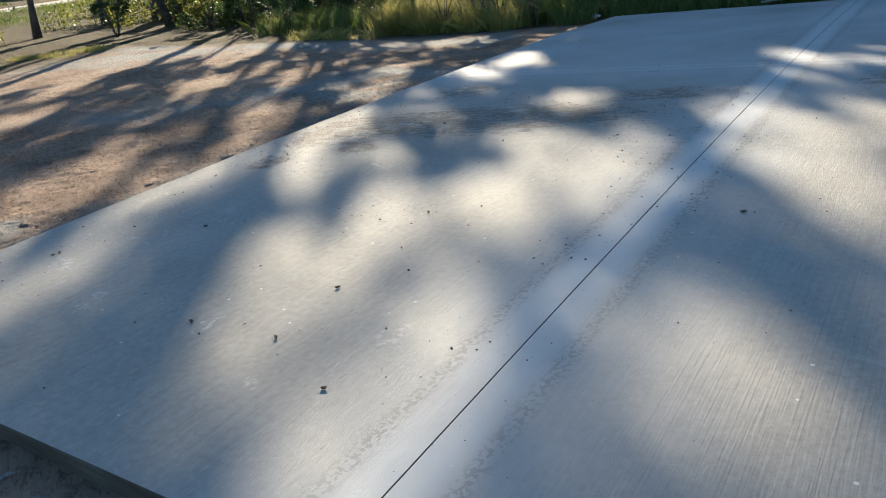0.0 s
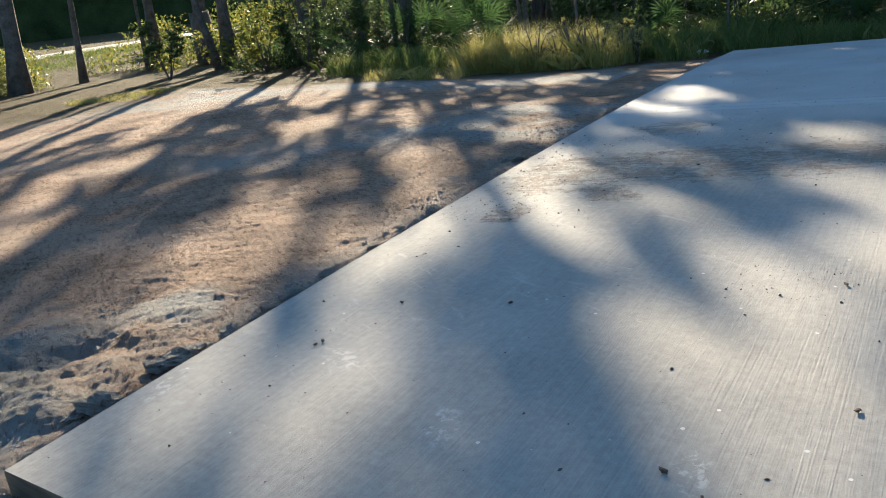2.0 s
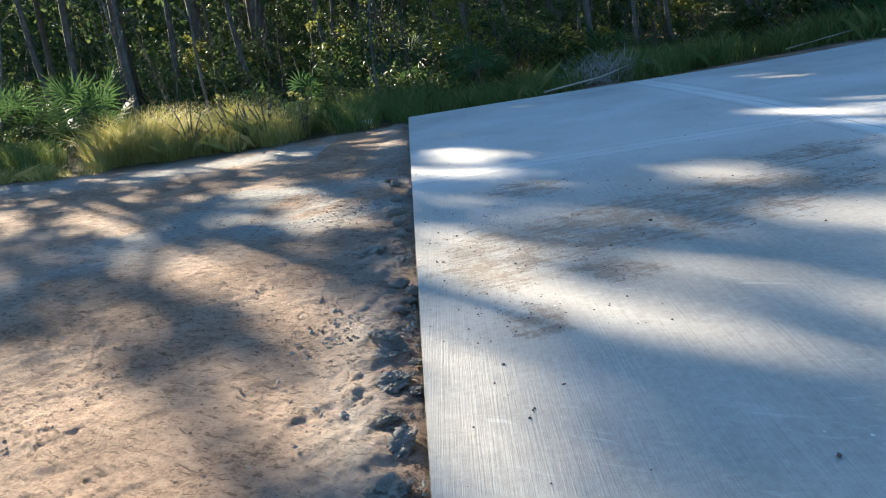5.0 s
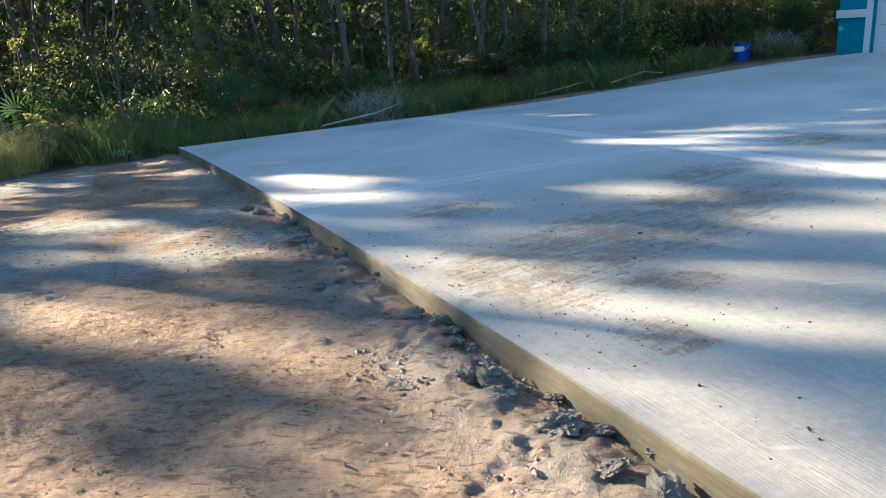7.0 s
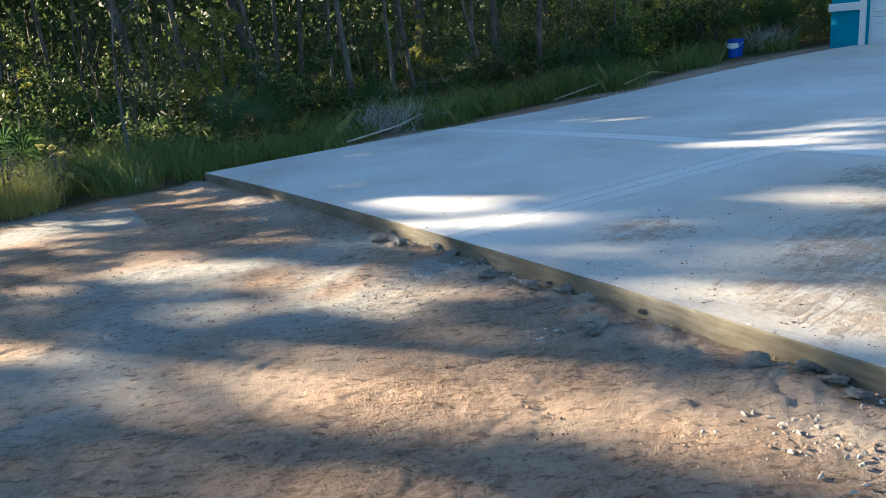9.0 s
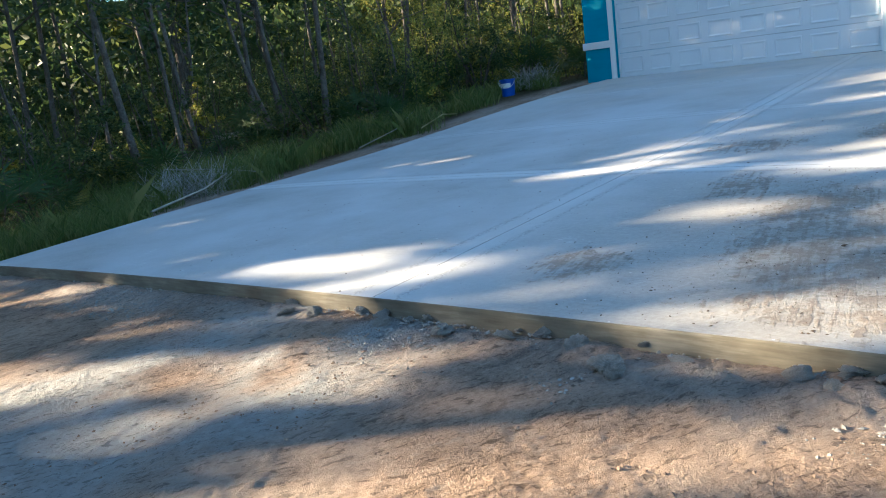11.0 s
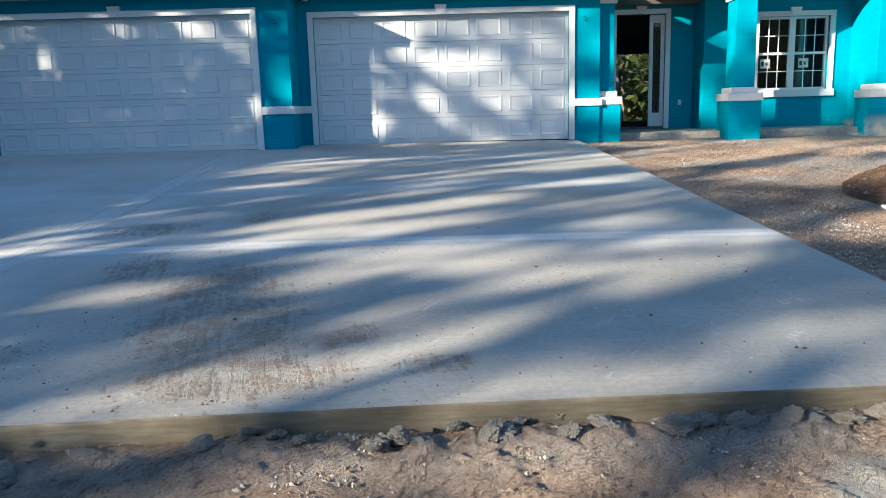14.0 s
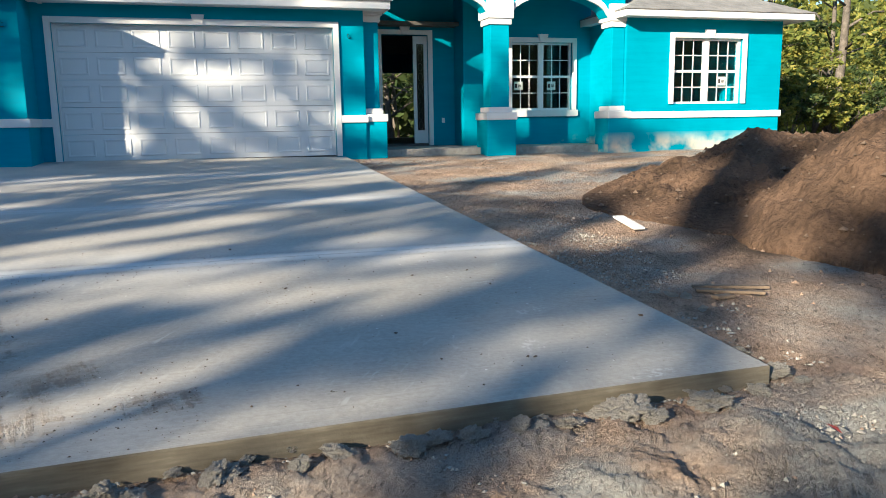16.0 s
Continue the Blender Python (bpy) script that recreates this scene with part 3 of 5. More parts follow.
def build_drive():
    drive = tagged(empty("driveway"), "new broomed concrete driveway with saw-cut joints", "driveway", kind="structure")
    gap = 0.0025
    rows = [None, *JOINTS_Y, None]

    def y_low(k, x):
        return front_y(x) if k == 0 else rows[k] + JOINT_SKEW * x + gap

    def y_high(k, x):
        return 12.42 if k == len(rows) - 2 else rows[k + 1] + JOINT_SKEW * x - gap

    for k in range(len(rows) - 1):
        for side in (0, 1):
            nx, ny = 28, 14
            bm = bmesh.new()
            grid = []
            for i in range(nx + 1):
                col = []
                for j in range(ny + 1):
                    u, w = i / nx, j / ny
                    y = w * 3.1 + 3.1 * k
                    for _ in range(4):
                        xj = JOINT_X - 0.06 * y
                        x0, x1 = (side_left(y), xj - gap) if side == 0 else (xj + gap, side_right(y))
                        x = x0 + (x1 - x0) * u
                        y = y_low(k, x) + (y_high(k, x) - y_low(k, x)) * w
                    col.append(bm.verts.new((float(x), float(y), float(slab_z(x, y)))))
                grid.append(col)
            for i in range(nx):
                for j in range(ny):
                    bm.faces.new((grid[i][j], grid[i + 1][j], grid[i + 1][j + 1], grid[i][j + 1]))
            rim = [grid[i][0] for i in range(nx + 1)] + [grid[nx][j] for j in range(1, ny + 1)] + [grid[i][ny] for i in range(nx - 1, -1, -1)] + [grid[0][j] for j in range(ny - 1, 0, -1)]
            ox = sum(v.co.x for v in rim) / len(rim)
            oy = sum(v.co.y for v in rim) / len(rim)
            mid, low = [], []
            for v in rim:
                out = Vector((v.co.x - ox, v.co.y - oy, 0))
                out.normalize()
                mid.append(bm.verts.new(v.co + Vector((out.x * 0.003, out.y * 0.003, -0.008))))
                low.append(bm.verts.new(v.co + Vector((out.x * 0.003, out.y * 0.003, -0.19))))
            n = len(rim)
            for a in range(n):
                b2 = (a + 1) % n
                bm.faces.new((rim[a], mid[a], mid[b2], rim[b2])).material_index = 1
                f = bm.faces.new((mid[a], low[a], low[b2], mid[b2]))
                f.material_index = 1
            ob = part("slab_panel", bm, CONCRETE, drive)
            ob.data.materials.append(EDGE)


build_drive()

# ---- the house ----
YL, YR, YW = 11.43, 12.33, 12.33       # fronts of the garages and of the wing
ZB = 0.42                              # garage floor
TOP = 3.17                             # underside of the eaves
house = tagged(empty("house"), "single-storey house with turquoise stucco walls and white trim", "house")


def wall(x0, x1, y0, y1, z0, z1, mat=TEAL, name="wall"):
    return part(name, boxed(x0, x1, y0, y1, z0, z1), mat, house)


T = 0.24
DL = (-10.68, -5.86)                   # the two wide door openings
DR = (-4.89, -0.01)
DH = 2.84                              # head of the openings
# left garage
wall(-11.38, DL[0], YL, YL + T, 0.15, TOP)
wall(DL[1], -5.20, YL, YL + T, 0.15, TOP)
wall(DL[0], DL[1], YL, YL + T, DH, TOP)
wall(-5.20 - T, -5.20, YL + T, 20.0, 0.15, TOP)
wall(-11.38, -11.38 + T, YL + T, 22.0, -0.2, TOP)
# right garage
wall(-5.20, DR[0], YR, YR + T, 0.15, TOP)
wall(DR[1], 0.58, YR, YR + T, 0.15, TOP)
wall(DR[0], DR[1], YR, YR + T, DH, TOP)
wall(0.58 - T, 0.58, YR + T, 14.7, 0.15, TOP + 0.7)
# porch: back walls, return, wing
YE, YP = 14.7, 14.0                    # entry wall, window wall
E0, E1, EH = 1.42, 2.50, 3.0           # entry opening
W1 = (4.28, 5.78, 1.28, 2.80)          # porch window opening
W2 = (7.40, 9.14, 1.36, 2.77)          # wing window opening
wall(0.58, E0, YE, YE + T, 0.3, 4.2)
wall(E1, 3.13, YE, YE + T, 0.3, 4.2)
wall(E0, E1, YE, YE + T, EH, 4.2)
wall(3.13, 3.13 + T, YP, YE, 0.3, 4.2)
wall(3.13 + T, W1[0], YP, YP + T, 0.3, 4.2)
wall(W1[1], 6.25, YP, YP + T, 0.3, 4.2)
wall(W1[0], W1[1], YP, YP + T, 0.3, W1[2])
wall(W1[0], W1[1], YP, YP + T, W1[3], 4.2)
wall(6.25, 6.25 + T, YW + T, YP + T, 0.2, TOP)
wall(6.25, W2[0], YW, YW + T, 0.2, TOP)
wall(W2[1], 10.19, YW, YW + T, 0.2, TOP)
wall(W2[0], W2[1], YW, YW + T, 0.2, W2[2])
wall(W2[0], W2[1], YW, YW + T, W2[3], TOP)
wall(10.19 - T, 10.19, YW + T, 22.0, 0.0, TOP)
# back wall, with a wide opening behind the hall
wall(-11.38 + T, 2.8, 22.0 - T, 22.0, -0.2, TOP)
wall(4.4, 10.19 - T, 22.0 - T, 22.0, -0.2, TOP)
wall(2.8, 4.4, 22.0 - T, 22.0, 2.6, TOP)
# rooms, their dimness put into the surface colour
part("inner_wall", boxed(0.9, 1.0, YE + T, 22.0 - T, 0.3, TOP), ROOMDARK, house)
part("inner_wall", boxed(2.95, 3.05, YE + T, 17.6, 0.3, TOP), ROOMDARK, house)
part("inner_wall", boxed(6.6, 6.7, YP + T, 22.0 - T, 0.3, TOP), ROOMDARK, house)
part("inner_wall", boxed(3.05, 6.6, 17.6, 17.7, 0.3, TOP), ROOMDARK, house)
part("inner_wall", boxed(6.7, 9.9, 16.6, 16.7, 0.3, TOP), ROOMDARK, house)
part("house_floor", boxed(-11.3, 10.1, YE + 0.02, 21.9, 0.30, 0.55), ROOMDARK, house, "bare house floor, coloured dark for the dim room")
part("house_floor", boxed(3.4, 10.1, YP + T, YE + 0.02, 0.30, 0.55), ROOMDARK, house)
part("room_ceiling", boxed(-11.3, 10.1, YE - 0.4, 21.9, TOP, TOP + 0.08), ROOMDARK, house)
part("porch_floor", boxed(0.6, 6.24, 12.75, YE, 0.30, 0.50, bevel=0.01), CLOD, house, "bare grey concrete porch floor")
part("porch_ceiling", boxed(0.59, 6.24, 12.9, YE, 3.95, 4.0), TEAL, house)

# arched porch beam
PY0, PY1 = 12.45, 12.85


def arch(x0, x1, spring, rise, name):
    """A stuccoed beam with a segmental arch cut out, and its white moulding."""
    n = 20
    bm = bmesh.new()
    pts = []
    for i in range(n + 1):
        u = i / n
        pts.append((x0 + (x1 - x0) * u, spring + rise * (1 - (2 * u - 1) ** 2) ** 0.62))
    top = 4.25
    lo = [[bm.verts.new((x, y, z)) for x, z in pts] for y in (PY0, PY1)]
    hi = [[bm.verts.new((x, y, top)) for x, z in pts] for y in (PY0, PY1)]
    for i in range(n):
        bm.faces.new((lo[0][i], lo[0][i + 1], hi[0][i + 1], hi[0][i]))
        bm.faces.new((lo[1][i], hi[1][i], hi[1][i + 1], lo[1][i + 1]))
        bm.faces.new((lo[0][i], lo[1][i], lo[1][i + 1], lo[0][i + 1]))
        bm.faces.new((hi[0][i], hi[0][i + 1], hi[1][i + 1], hi[1][i]))
    for i in (0, n):
        bm.faces.new((lo[0][i], hi[0][i], hi[1][i], lo[1][i]))
    part(name, bm, TEAL, house)
    bm = bmesh.new()
    a = [[bm.verts.new((x, y, z - 0.004 + dz)) for x, z in pts] for y, dz in ((PY0 - 0.04, 0), (PY0 - 0.04, 0.13), (PY0 + 0.02, 0.13), (PY0 + 0.02, 0))]
    for i in range(n):
        for k in range(4):
            bm.faces.new((a[k][i], a[k][i + 1], a[(k + 1) % 4][i + 1], a[(k + 1) % 4][i]))
    bm.faces.new([a[k][0] for k in range(4)])
    bm.faces.new([a[k][n] for k in (3, 2, 1, 0)])
    part("arch_moulding", bm, WHITE, house, "white arched moulding")


arch(0.98, 3.16, 3.18, 0.42, "arched_beam")
arch(3.65, 5.86, 3.18, 0.42, "arched_beam")
part("beam_pier", boxed(3.16, 3.65, PY0, PY1, 3.30, 4.25), TEAL, house)
part("beam_pier", boxed(0.582, 0.98, PY0, PY1, 3.30, 4.25), TEAL, house)
part("beam_pier", boxed(5.86, 6.26, PY0, PY1, 3.30, 4.25), TEAL, house)


def column(x0, x1, y0, y1, zb, name="column"):
    """Square stucco column on a plinth with white mouldings."""
    ob = part(name, boxed(x0, x1, y0, y1, 1.30, 3.05, bevel=0.012), TEAL, house, "square turquoise stucco column")
    part("plinth", boxed(x0 - 0.11, x1 + 0.11, y0 - 0.11, y1 + 0.11, zb, 1.07, bevel=0.012), TEAL, ob)
    part("plinth_cap", boxed(x0 - 0.135, x1 + 0.135, y0 - 0.135, y1 + 0.135, 1.07, 1.22, bevel=0.02), WHITE, ob)
    part("plinth_cap", boxed(x0 - 0.055, x1 + 0.055, y0 - 0.055, y1 + 0.055, 1.22, 1.33, bevel=0.02), WHITE, ob)
    part("capital", boxed(x0 - 0.04, x1 + 0.04, y0 - 0.04, y1 + 0.04, 2.98, 3.10, bevel=0.015), WHITE, ob)
    part("capital", boxed(x0 - 0.075, x1 + 0.075, y0 - 0.075, y1 + 0.075, 3.10, 3.45, bevel=0.015), WHITE, ob)
    return ob


column(3.20, 3.61, 12.42, 12.87, 0.25)
column(0.585, 0.90, 12.50, 12.88, 0.25, "pilaster")
column(5.95, 6.245, 12.42, 12.80, 0.25, "pilaster")

# white bands round the walls
def band(x0, x1, y, z0=1.06, z1=1.20, d=0.04):
    part("band", boxed(x0, x1, y - d, y - 0.001, z0, z1, bevel=0.008), WHITE, house, "white stucco band")


band(-11.42, -10.78, YL)
band(-5.76, -5.16, YL)
band(-5.199, -4.99, YR)
band(0.09, 0.62, YR)
band(6.30, 10.23, YW)
part("band", boxed(-5.199, -5.16, YL, YR - 0.04, 1.06, 1.20), WHITE, house)
part("band", boxed(-11.42, -11.381, YL, 20.0, 1.06, 1.20), WHITE, house)


def surround(x0, x1, z0, z1, y, w=0.105, key=True, sill=False):
    """Flat white trim round an opening, with a keystone."""
    d = 0.045
    part("trim", boxed(x0 - w, x0, y - d, y - 0.001, z0, z1 + w, bevel=0.006), WHITE, house)
    part("trim", boxed(x1, x1 + w, y - d, y - 0.001, z0, z1 + w, bevel=0.006), WHITE, house)
    part("trim", boxed(x0 + 0.001, x1 - 0.001, y - d, y - 0.001, z1, z1 + w, bevel=0.006), WHITE, house)
    if sill:
        part("sill", boxed(x0 - w - 0.04, x1 + w + 0.04, y - d - 0.02, y - 0.001, z0 - 0.15, z0 - 0.001, bevel=0.012), WHITE, house)
    if key:
        c, b2, t2 = (x0 + x1) / 2, 0.075, 0.115
        bm = bmesh.new()
        vs = [bm.verts.new(p) for yy in (y - d - 0.04, y - 0.002) for p in ((c - b2, yy, z1 + 0.005), (c + b2, yy, z1 + 0.005), (c + t2, yy, z1 + w + 0.075), (c - t2, yy, z1 + w + 0.075))]
        for f in ((0, 1, 2, 3), (7, 6, 5, 4), (0, 4, 5, 1), (1, 5, 6, 2), (2, 6, 7, 3), (3, 7, 4, 0)):
            bm.faces.new([vs[i] for i in f])
        part("keystone", bm, WHITE, house, "white keystone")


surround(*DL, ZB, DH, YL)
surround(*DR, ZB, DH, YR)
surround(E0, E1, 0.51, EH, YE)
surround(*W1, YP, sill=True)
surround(*W2, YW)


def garage_door(x0, x1, y):
    """Sectional door: five sections of eight raised panels."""
    door = tagged(empty("garage_door", Matrix.Translation((x0, y + 0.12, ZB + 0.012))), "closed white sectional garage door with raised panels", "garage door", "garage doors")
    wd, ht = x1 - x0, DH - ZB - 0.012
    sh = ht / 5
    for r in range(5):
        sec = part("section", boxed(0.0, wd, 0.0, 0.045, r * sh + 0.003, (r + 1) * sh - 0.003, bevel=0.004), DOORWHITE, door)
        pw = wd / 8
        for c in range(8):
            a, b2 = c * pw + 0.07, (c + 1) * pw - 0.07
            lo, hi = r * sh + 0.085, (r + 1) * sh - 0.085
            bm = bmesh.new()
            # sunk groove round a raised field, all in pressed steel
            rings = []
            for inset, dep in ((0.0, -0.001), (0.009, -0.014), (0.022, -0.014), (0.046, -0.003)):
                rings.append([bm.verts.new((px, dep, pz)) for px, pz in ((a + inset, lo + inset), (b2 - inset, lo + inset), (b2 - inset, hi - inset), (a + inset, hi - inset))])
            for q, s in zip(rings, rings[1:]):
                for k in range(4):
                    bm.faces.new((q[k], q[(k + 1) % 4], s[(k + 1) % 4], s[k]))
            bm.faces.new(rings[-1])
            part("panel", bm, DOORWHITE, sec)
    part("bottom_seal", boxed(0.0, wd, 0.004, 0.04, -0.035, 0.002), RUBBER, door, "black rubber bottom seal")
    part("door_stop", boxed(0.0, 0.03, -0.03, -0.002, 0, ht), WHITE, door)
    part("door_stop", boxed(wd - 0.03, wd, -0.03, -0.002, 0, ht), WHITE, door)
    part("door_stop", boxed(0.031, wd - 0.031, -0.03, -0.002, ht - 0.03, ht), WHITE, door)
    return door


garage_door(*DL, YL)
garage_door(*DR, YR)
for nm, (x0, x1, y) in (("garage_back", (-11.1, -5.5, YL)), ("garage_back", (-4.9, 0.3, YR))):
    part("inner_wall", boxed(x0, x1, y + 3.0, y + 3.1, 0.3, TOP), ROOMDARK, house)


def window(x0, x1, z0, z1, y, name, label):
    """Twin single-hung vinyl window with grilles between the panes."""
    win = tagged(empty(name, Matrix.Translation((x0, y + 0.07, z0))), label, "window", kind="structure")
    wd, ht = x1 - x0, z1 - z0
    fr = 0.045
    for k in range(2):
        a = k * (wd / 2) + (0.02 if k else 0.0)
        b2 = a + wd / 2 - 0.02
        bm = bmesh.new()
        for q in ((a, a + fr, 0, ht), (b2 - fr, b2, 0, ht), (a + fr, b2 - fr, 0, fr), (a + fr, b2 - fr, ht - fr, ht), (a + fr, b2 - fr, ht / 2 - 0.025, ht / 2 + 0.025)):
            box(bm, q[0], q[1], 0, 0.07, q[2], q[3])
        frame_ob = part("window_frame", bm, VINYL, win)
        for lo, hi in ((fr, ht / 2 - 0.025), (ht / 2 + 0.025, ht - fr)):
            part("pane", boxed(a + fr - 0.005, b2 - fr + 0.005, 0.035, 0.041, lo - 0.005, hi + 0.005), GLASS, win).visible_shadow = False
            bm = bmesh.new()
            for i in (1, 2):
                gx = a + fr + (b2 - a - 2 * fr) * i / 3
                box(bm, gx - 0.008, gx + 0.008, 0.026, 0.034, lo, hi)
            box(bm, a + fr, b2 - fr, 0.0255, 0.0335, (lo + hi) / 2 - 0.008, (lo + hi) / 2 + 0.008)
            part("grille", bm, VINYL, win)
    part("mullion", boxed(wd / 2 - 0.022, wd / 2 + 0.022, -0.01, 0.07, 0, ht), VINYL, win)
    return win


STICKER = simple("pale_paper_sticker", (0.55, 0.58, 0.52), (0.66, 0.68, 0.62), 4, 0.7, 0.0)
INK = simple("black_print", (0.02, 0.02, 0.02), (0.03, 0.03, 0.03), 4, 0.6, 0.0)


def sticker(x, z, y):
    """Maker's paper sticker behind the glass, with plain marks in place of its sign."""
    ob = tagged(empty("window_sticker", Matrix.Translation((x, y, z))), "pale paper sticker with black marks on the pane", "sticker", "window stickers")
    part("paper", boxed(0, 0.21, 0, 0.002, 0, 0.19), STICKER, ob)
    bm = bmesh.new()
    box(bm, 0.02, 0.075, -0.002, -0.0005, 0.05, 0.14)
    box(bm, 0.10, 0.115, -0.002, -0.0005, 0.06, 0.125)
    box(bm, 0.125, 0.14, -0.002, -0.0005, 0.06, 0.125)
    box(bm, 0.15, 0.165, -0.002, -0.0005, 0.06, 0.125)
    part("mark", bm, INK, ob)
    return ob


win1 = window(*W1, YP, "window_1", "white vinyl twin window with grilles under the porch")
win2 = window(*W2, YW, "window_2", "white vinyl twin window with grilles in the wing")
sticker(W1[0] + 0.10, 1.74, YP + 0.098)
sticker(W1[0] + 0.92, 1.74, YP + 0.098)
sticker(W2[0] + 1.20, 1.76, YW + 0.098)

# entry: dark opening with one narrow glazed door leaf standing in it
entry = tagged(empty("door_1", Matrix.Translation((E1 - 0.33, YE + 0.06, 0.56))), "narrow white glazed door leaf in the open entry", "door", kind="structure")
bm = bmesh.new()
for q in ((0, 0.08, 0, 2.42), (0.25, 0.33, 0, 2.42), (0.08, 0.25, 0, 0.30), (0.08, 0.25, 2.25, 2.42)):
    box(bm, q[0], q[1], 0, 0.045, q[2], q[3])
leaf = part("leaf_frame", bm, WHITE, entry)
part("pane", boxed(0.08, 0.25, 0.018, 0.026, 0.30, 2.25), GLASS, entry)
bm = bmesh.new()
for k in range(9):
    z = 0.36 + k * 0.22
    tube(bm, [(0.165 + 0.05 * math.sin(a), 0.012, z + 0.09 * math.cos(a) + 0.05) for a in [i * math.tau / 10 for i in range(11)]], [0.005] * 11, 4)
part("leaded_scroll", bm, CLOD, entry, "grey leaded scrollwork")
part("threshold", boxed(E0 - 0.33 - (E1 - 0.66) + 0.0, 0.33, -0.03, 0.16, -0.06, -0.01), CLOD, entry)

# lamp boxes on the garage piers
for k, (x, y) in enumerate(((-5.42, YL), (0.30, YR), (-11.15, YL))):
    ob = tagged(empty("lamp_outlet", Matrix.Translation((x, y, 2.70))), "round lamp outlet with loose wires on the wall", "outlet", "lamp outlets")
    bm = bmesh.new()
    tube(bm, [(0, -0.012, 0), (0, 0.01, 0)], [0.05, 0.05], 16)
    part("cover", bm, TEAL, ob)
    bm = bmesh.new()
    tube(bm, [(0.01, -0.01, 0.01), (-0.03, -0.05, 0.03), (-0.05, -0.06, -0.01), (-0.02, -0.05, -0.05), (0.02, -0.04, -0.04)], [0.006] * 5, 6)
    part("wire", bm, RUBBER, ob)
ob = tagged(empty("wall_socket", Matrix.Translation((2.85, YE, 1.02))), "small white socket cover on the entry wall", "socket")
part("cover", boxed(-0.035, 0.035, -0.012, 0.0, 0, 0.115, bevel=0.004), WHITE, ob)


def roof(x0, x1, y0, y1, z, rise, name, lift=0.0):
    """Hipped roof with fascia, soffit and shingle courses."""
    low = TOP + lift
    z += lift
    rf = part(name, boxed(x0 + 0.03, x1 - 0.03, y0 + 0.03, y1, low, low + 0.02), WHITE, house, "white soffit under the eaves")
    part("fascia", boxed(x0, x1, y0, y0 + 0.03, low - 0.02, z, bevel=0.006), WHITE, rf)
    part("fascia", boxed(x0, x0 + 0.03, y0 + 0.031, y1, low - 0.02, z), WHITE, rf)
    part("fascia", boxed(x1 - 0.03, x1, y0 + 0.031, y1, low - 0.02, z), WHITE, rf)
    bm = bmesh.new()
    step, k = 0.145, 0
    half = min((x1 - x0) / 2, y1 - y0) - 0.05
    while k * step < half:
        a, b2 = k * step - 0.03, (k + 1) * step + 0.01
        za, zb = z + a * rise + 0.014, z + b2 * rise + 0.002
        # front course and the two hip sides
        for quad in (((x0 + a, y0 + a, za), (x1 - a, y0 + a, za), (x1 - b2, y0 + b2, zb), (x0 + b2, y0 + b2, zb)),
                     ((x0 + a, y1, za), (x0 + a, y0 + a, za), (x0 + b2, y0 + b2, zb), (x0 + b2, y1, zb)),
                     ((x1 - a, y0 + a, za), (x1 - a, y1, za), (x1 - b2, y1, zb), (x1 - b2, y0 + b2, zb))):
            vs = [bm.verts.new(p) for p in quad]
            bm.faces.new(vs)
            lo = [bm.verts.new((p[0], p[1], p[2] - 0.012)) for p in quad[:2]]
            bm.faces.new((vs[1], vs[0], lo[0], lo[1]))
        k += 1
    part("shingles", bm, SHINGLE, rf, "grey asphalt shingles in courses")
    return rf


roof(-11.85, -5.02, YL - 0.45, 22.3, TOP + 0.13, 0.45, "roof")
roof(-5.015, 1.02, YR - 0.45, 22.3, TOP + 0.13, 0.45, "roof")
roof(5.98, 10.66, YW - 0.45, 22.3, TOP + 0.13, 0.45, "roof")
part("gable_wall", boxed(1.03, 5.97, PY0 + 0.05, PY1 + 0.2, 4.251, 5.2), TEAL, house)
part("roof_infill", boxed(1.03, 5.97, PY1 + 0.21, 22.3, 4.26, 4.4), SHINGLE, house)

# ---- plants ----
# ground patches to be sunlit, kept clear of leaves sunward, as x, y, half length, half width, turn
LIT_DRIVE = [(-0.66, 0.68, 0.42, 0.12, 25), (-1.19, 1.95, 0.75, 0.17, 12), (-0.66, 2.18, 0.22, 0.08, 8), (-2.27, 2.15, 0.62, 0.15, 12), (-2.68, 2.50, 0.50, 0.17, 15), (-3.16, 2.53, 0.20, 0.11, 10),
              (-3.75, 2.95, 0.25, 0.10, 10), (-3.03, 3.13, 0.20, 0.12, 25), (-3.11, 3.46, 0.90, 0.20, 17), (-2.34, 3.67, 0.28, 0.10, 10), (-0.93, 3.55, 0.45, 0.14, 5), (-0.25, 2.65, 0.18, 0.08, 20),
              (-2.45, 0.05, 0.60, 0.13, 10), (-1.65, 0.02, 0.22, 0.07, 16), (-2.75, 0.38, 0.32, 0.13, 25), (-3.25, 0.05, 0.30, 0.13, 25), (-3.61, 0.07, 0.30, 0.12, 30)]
LIT_UPPER = [(-1.25, 1.36, 0.20, 0.08, 10), (-2.00, 1.64, 0.25, 0.14, 30), (-1.00, 1.76, 0.50, 0.13, 10), (-2.25, 0.90, 0.38, 0.06, 18), (-3.25, 1.86, 0.20, 0.09, 15), (-6.40, 0.12, 0.58, 0.22, 25),
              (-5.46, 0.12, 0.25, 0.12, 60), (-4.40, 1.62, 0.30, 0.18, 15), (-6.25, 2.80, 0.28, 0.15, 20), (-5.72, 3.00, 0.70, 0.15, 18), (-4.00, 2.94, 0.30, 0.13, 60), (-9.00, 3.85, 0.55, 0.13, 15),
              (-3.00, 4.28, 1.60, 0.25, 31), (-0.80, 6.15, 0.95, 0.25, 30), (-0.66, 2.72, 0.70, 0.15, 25)]
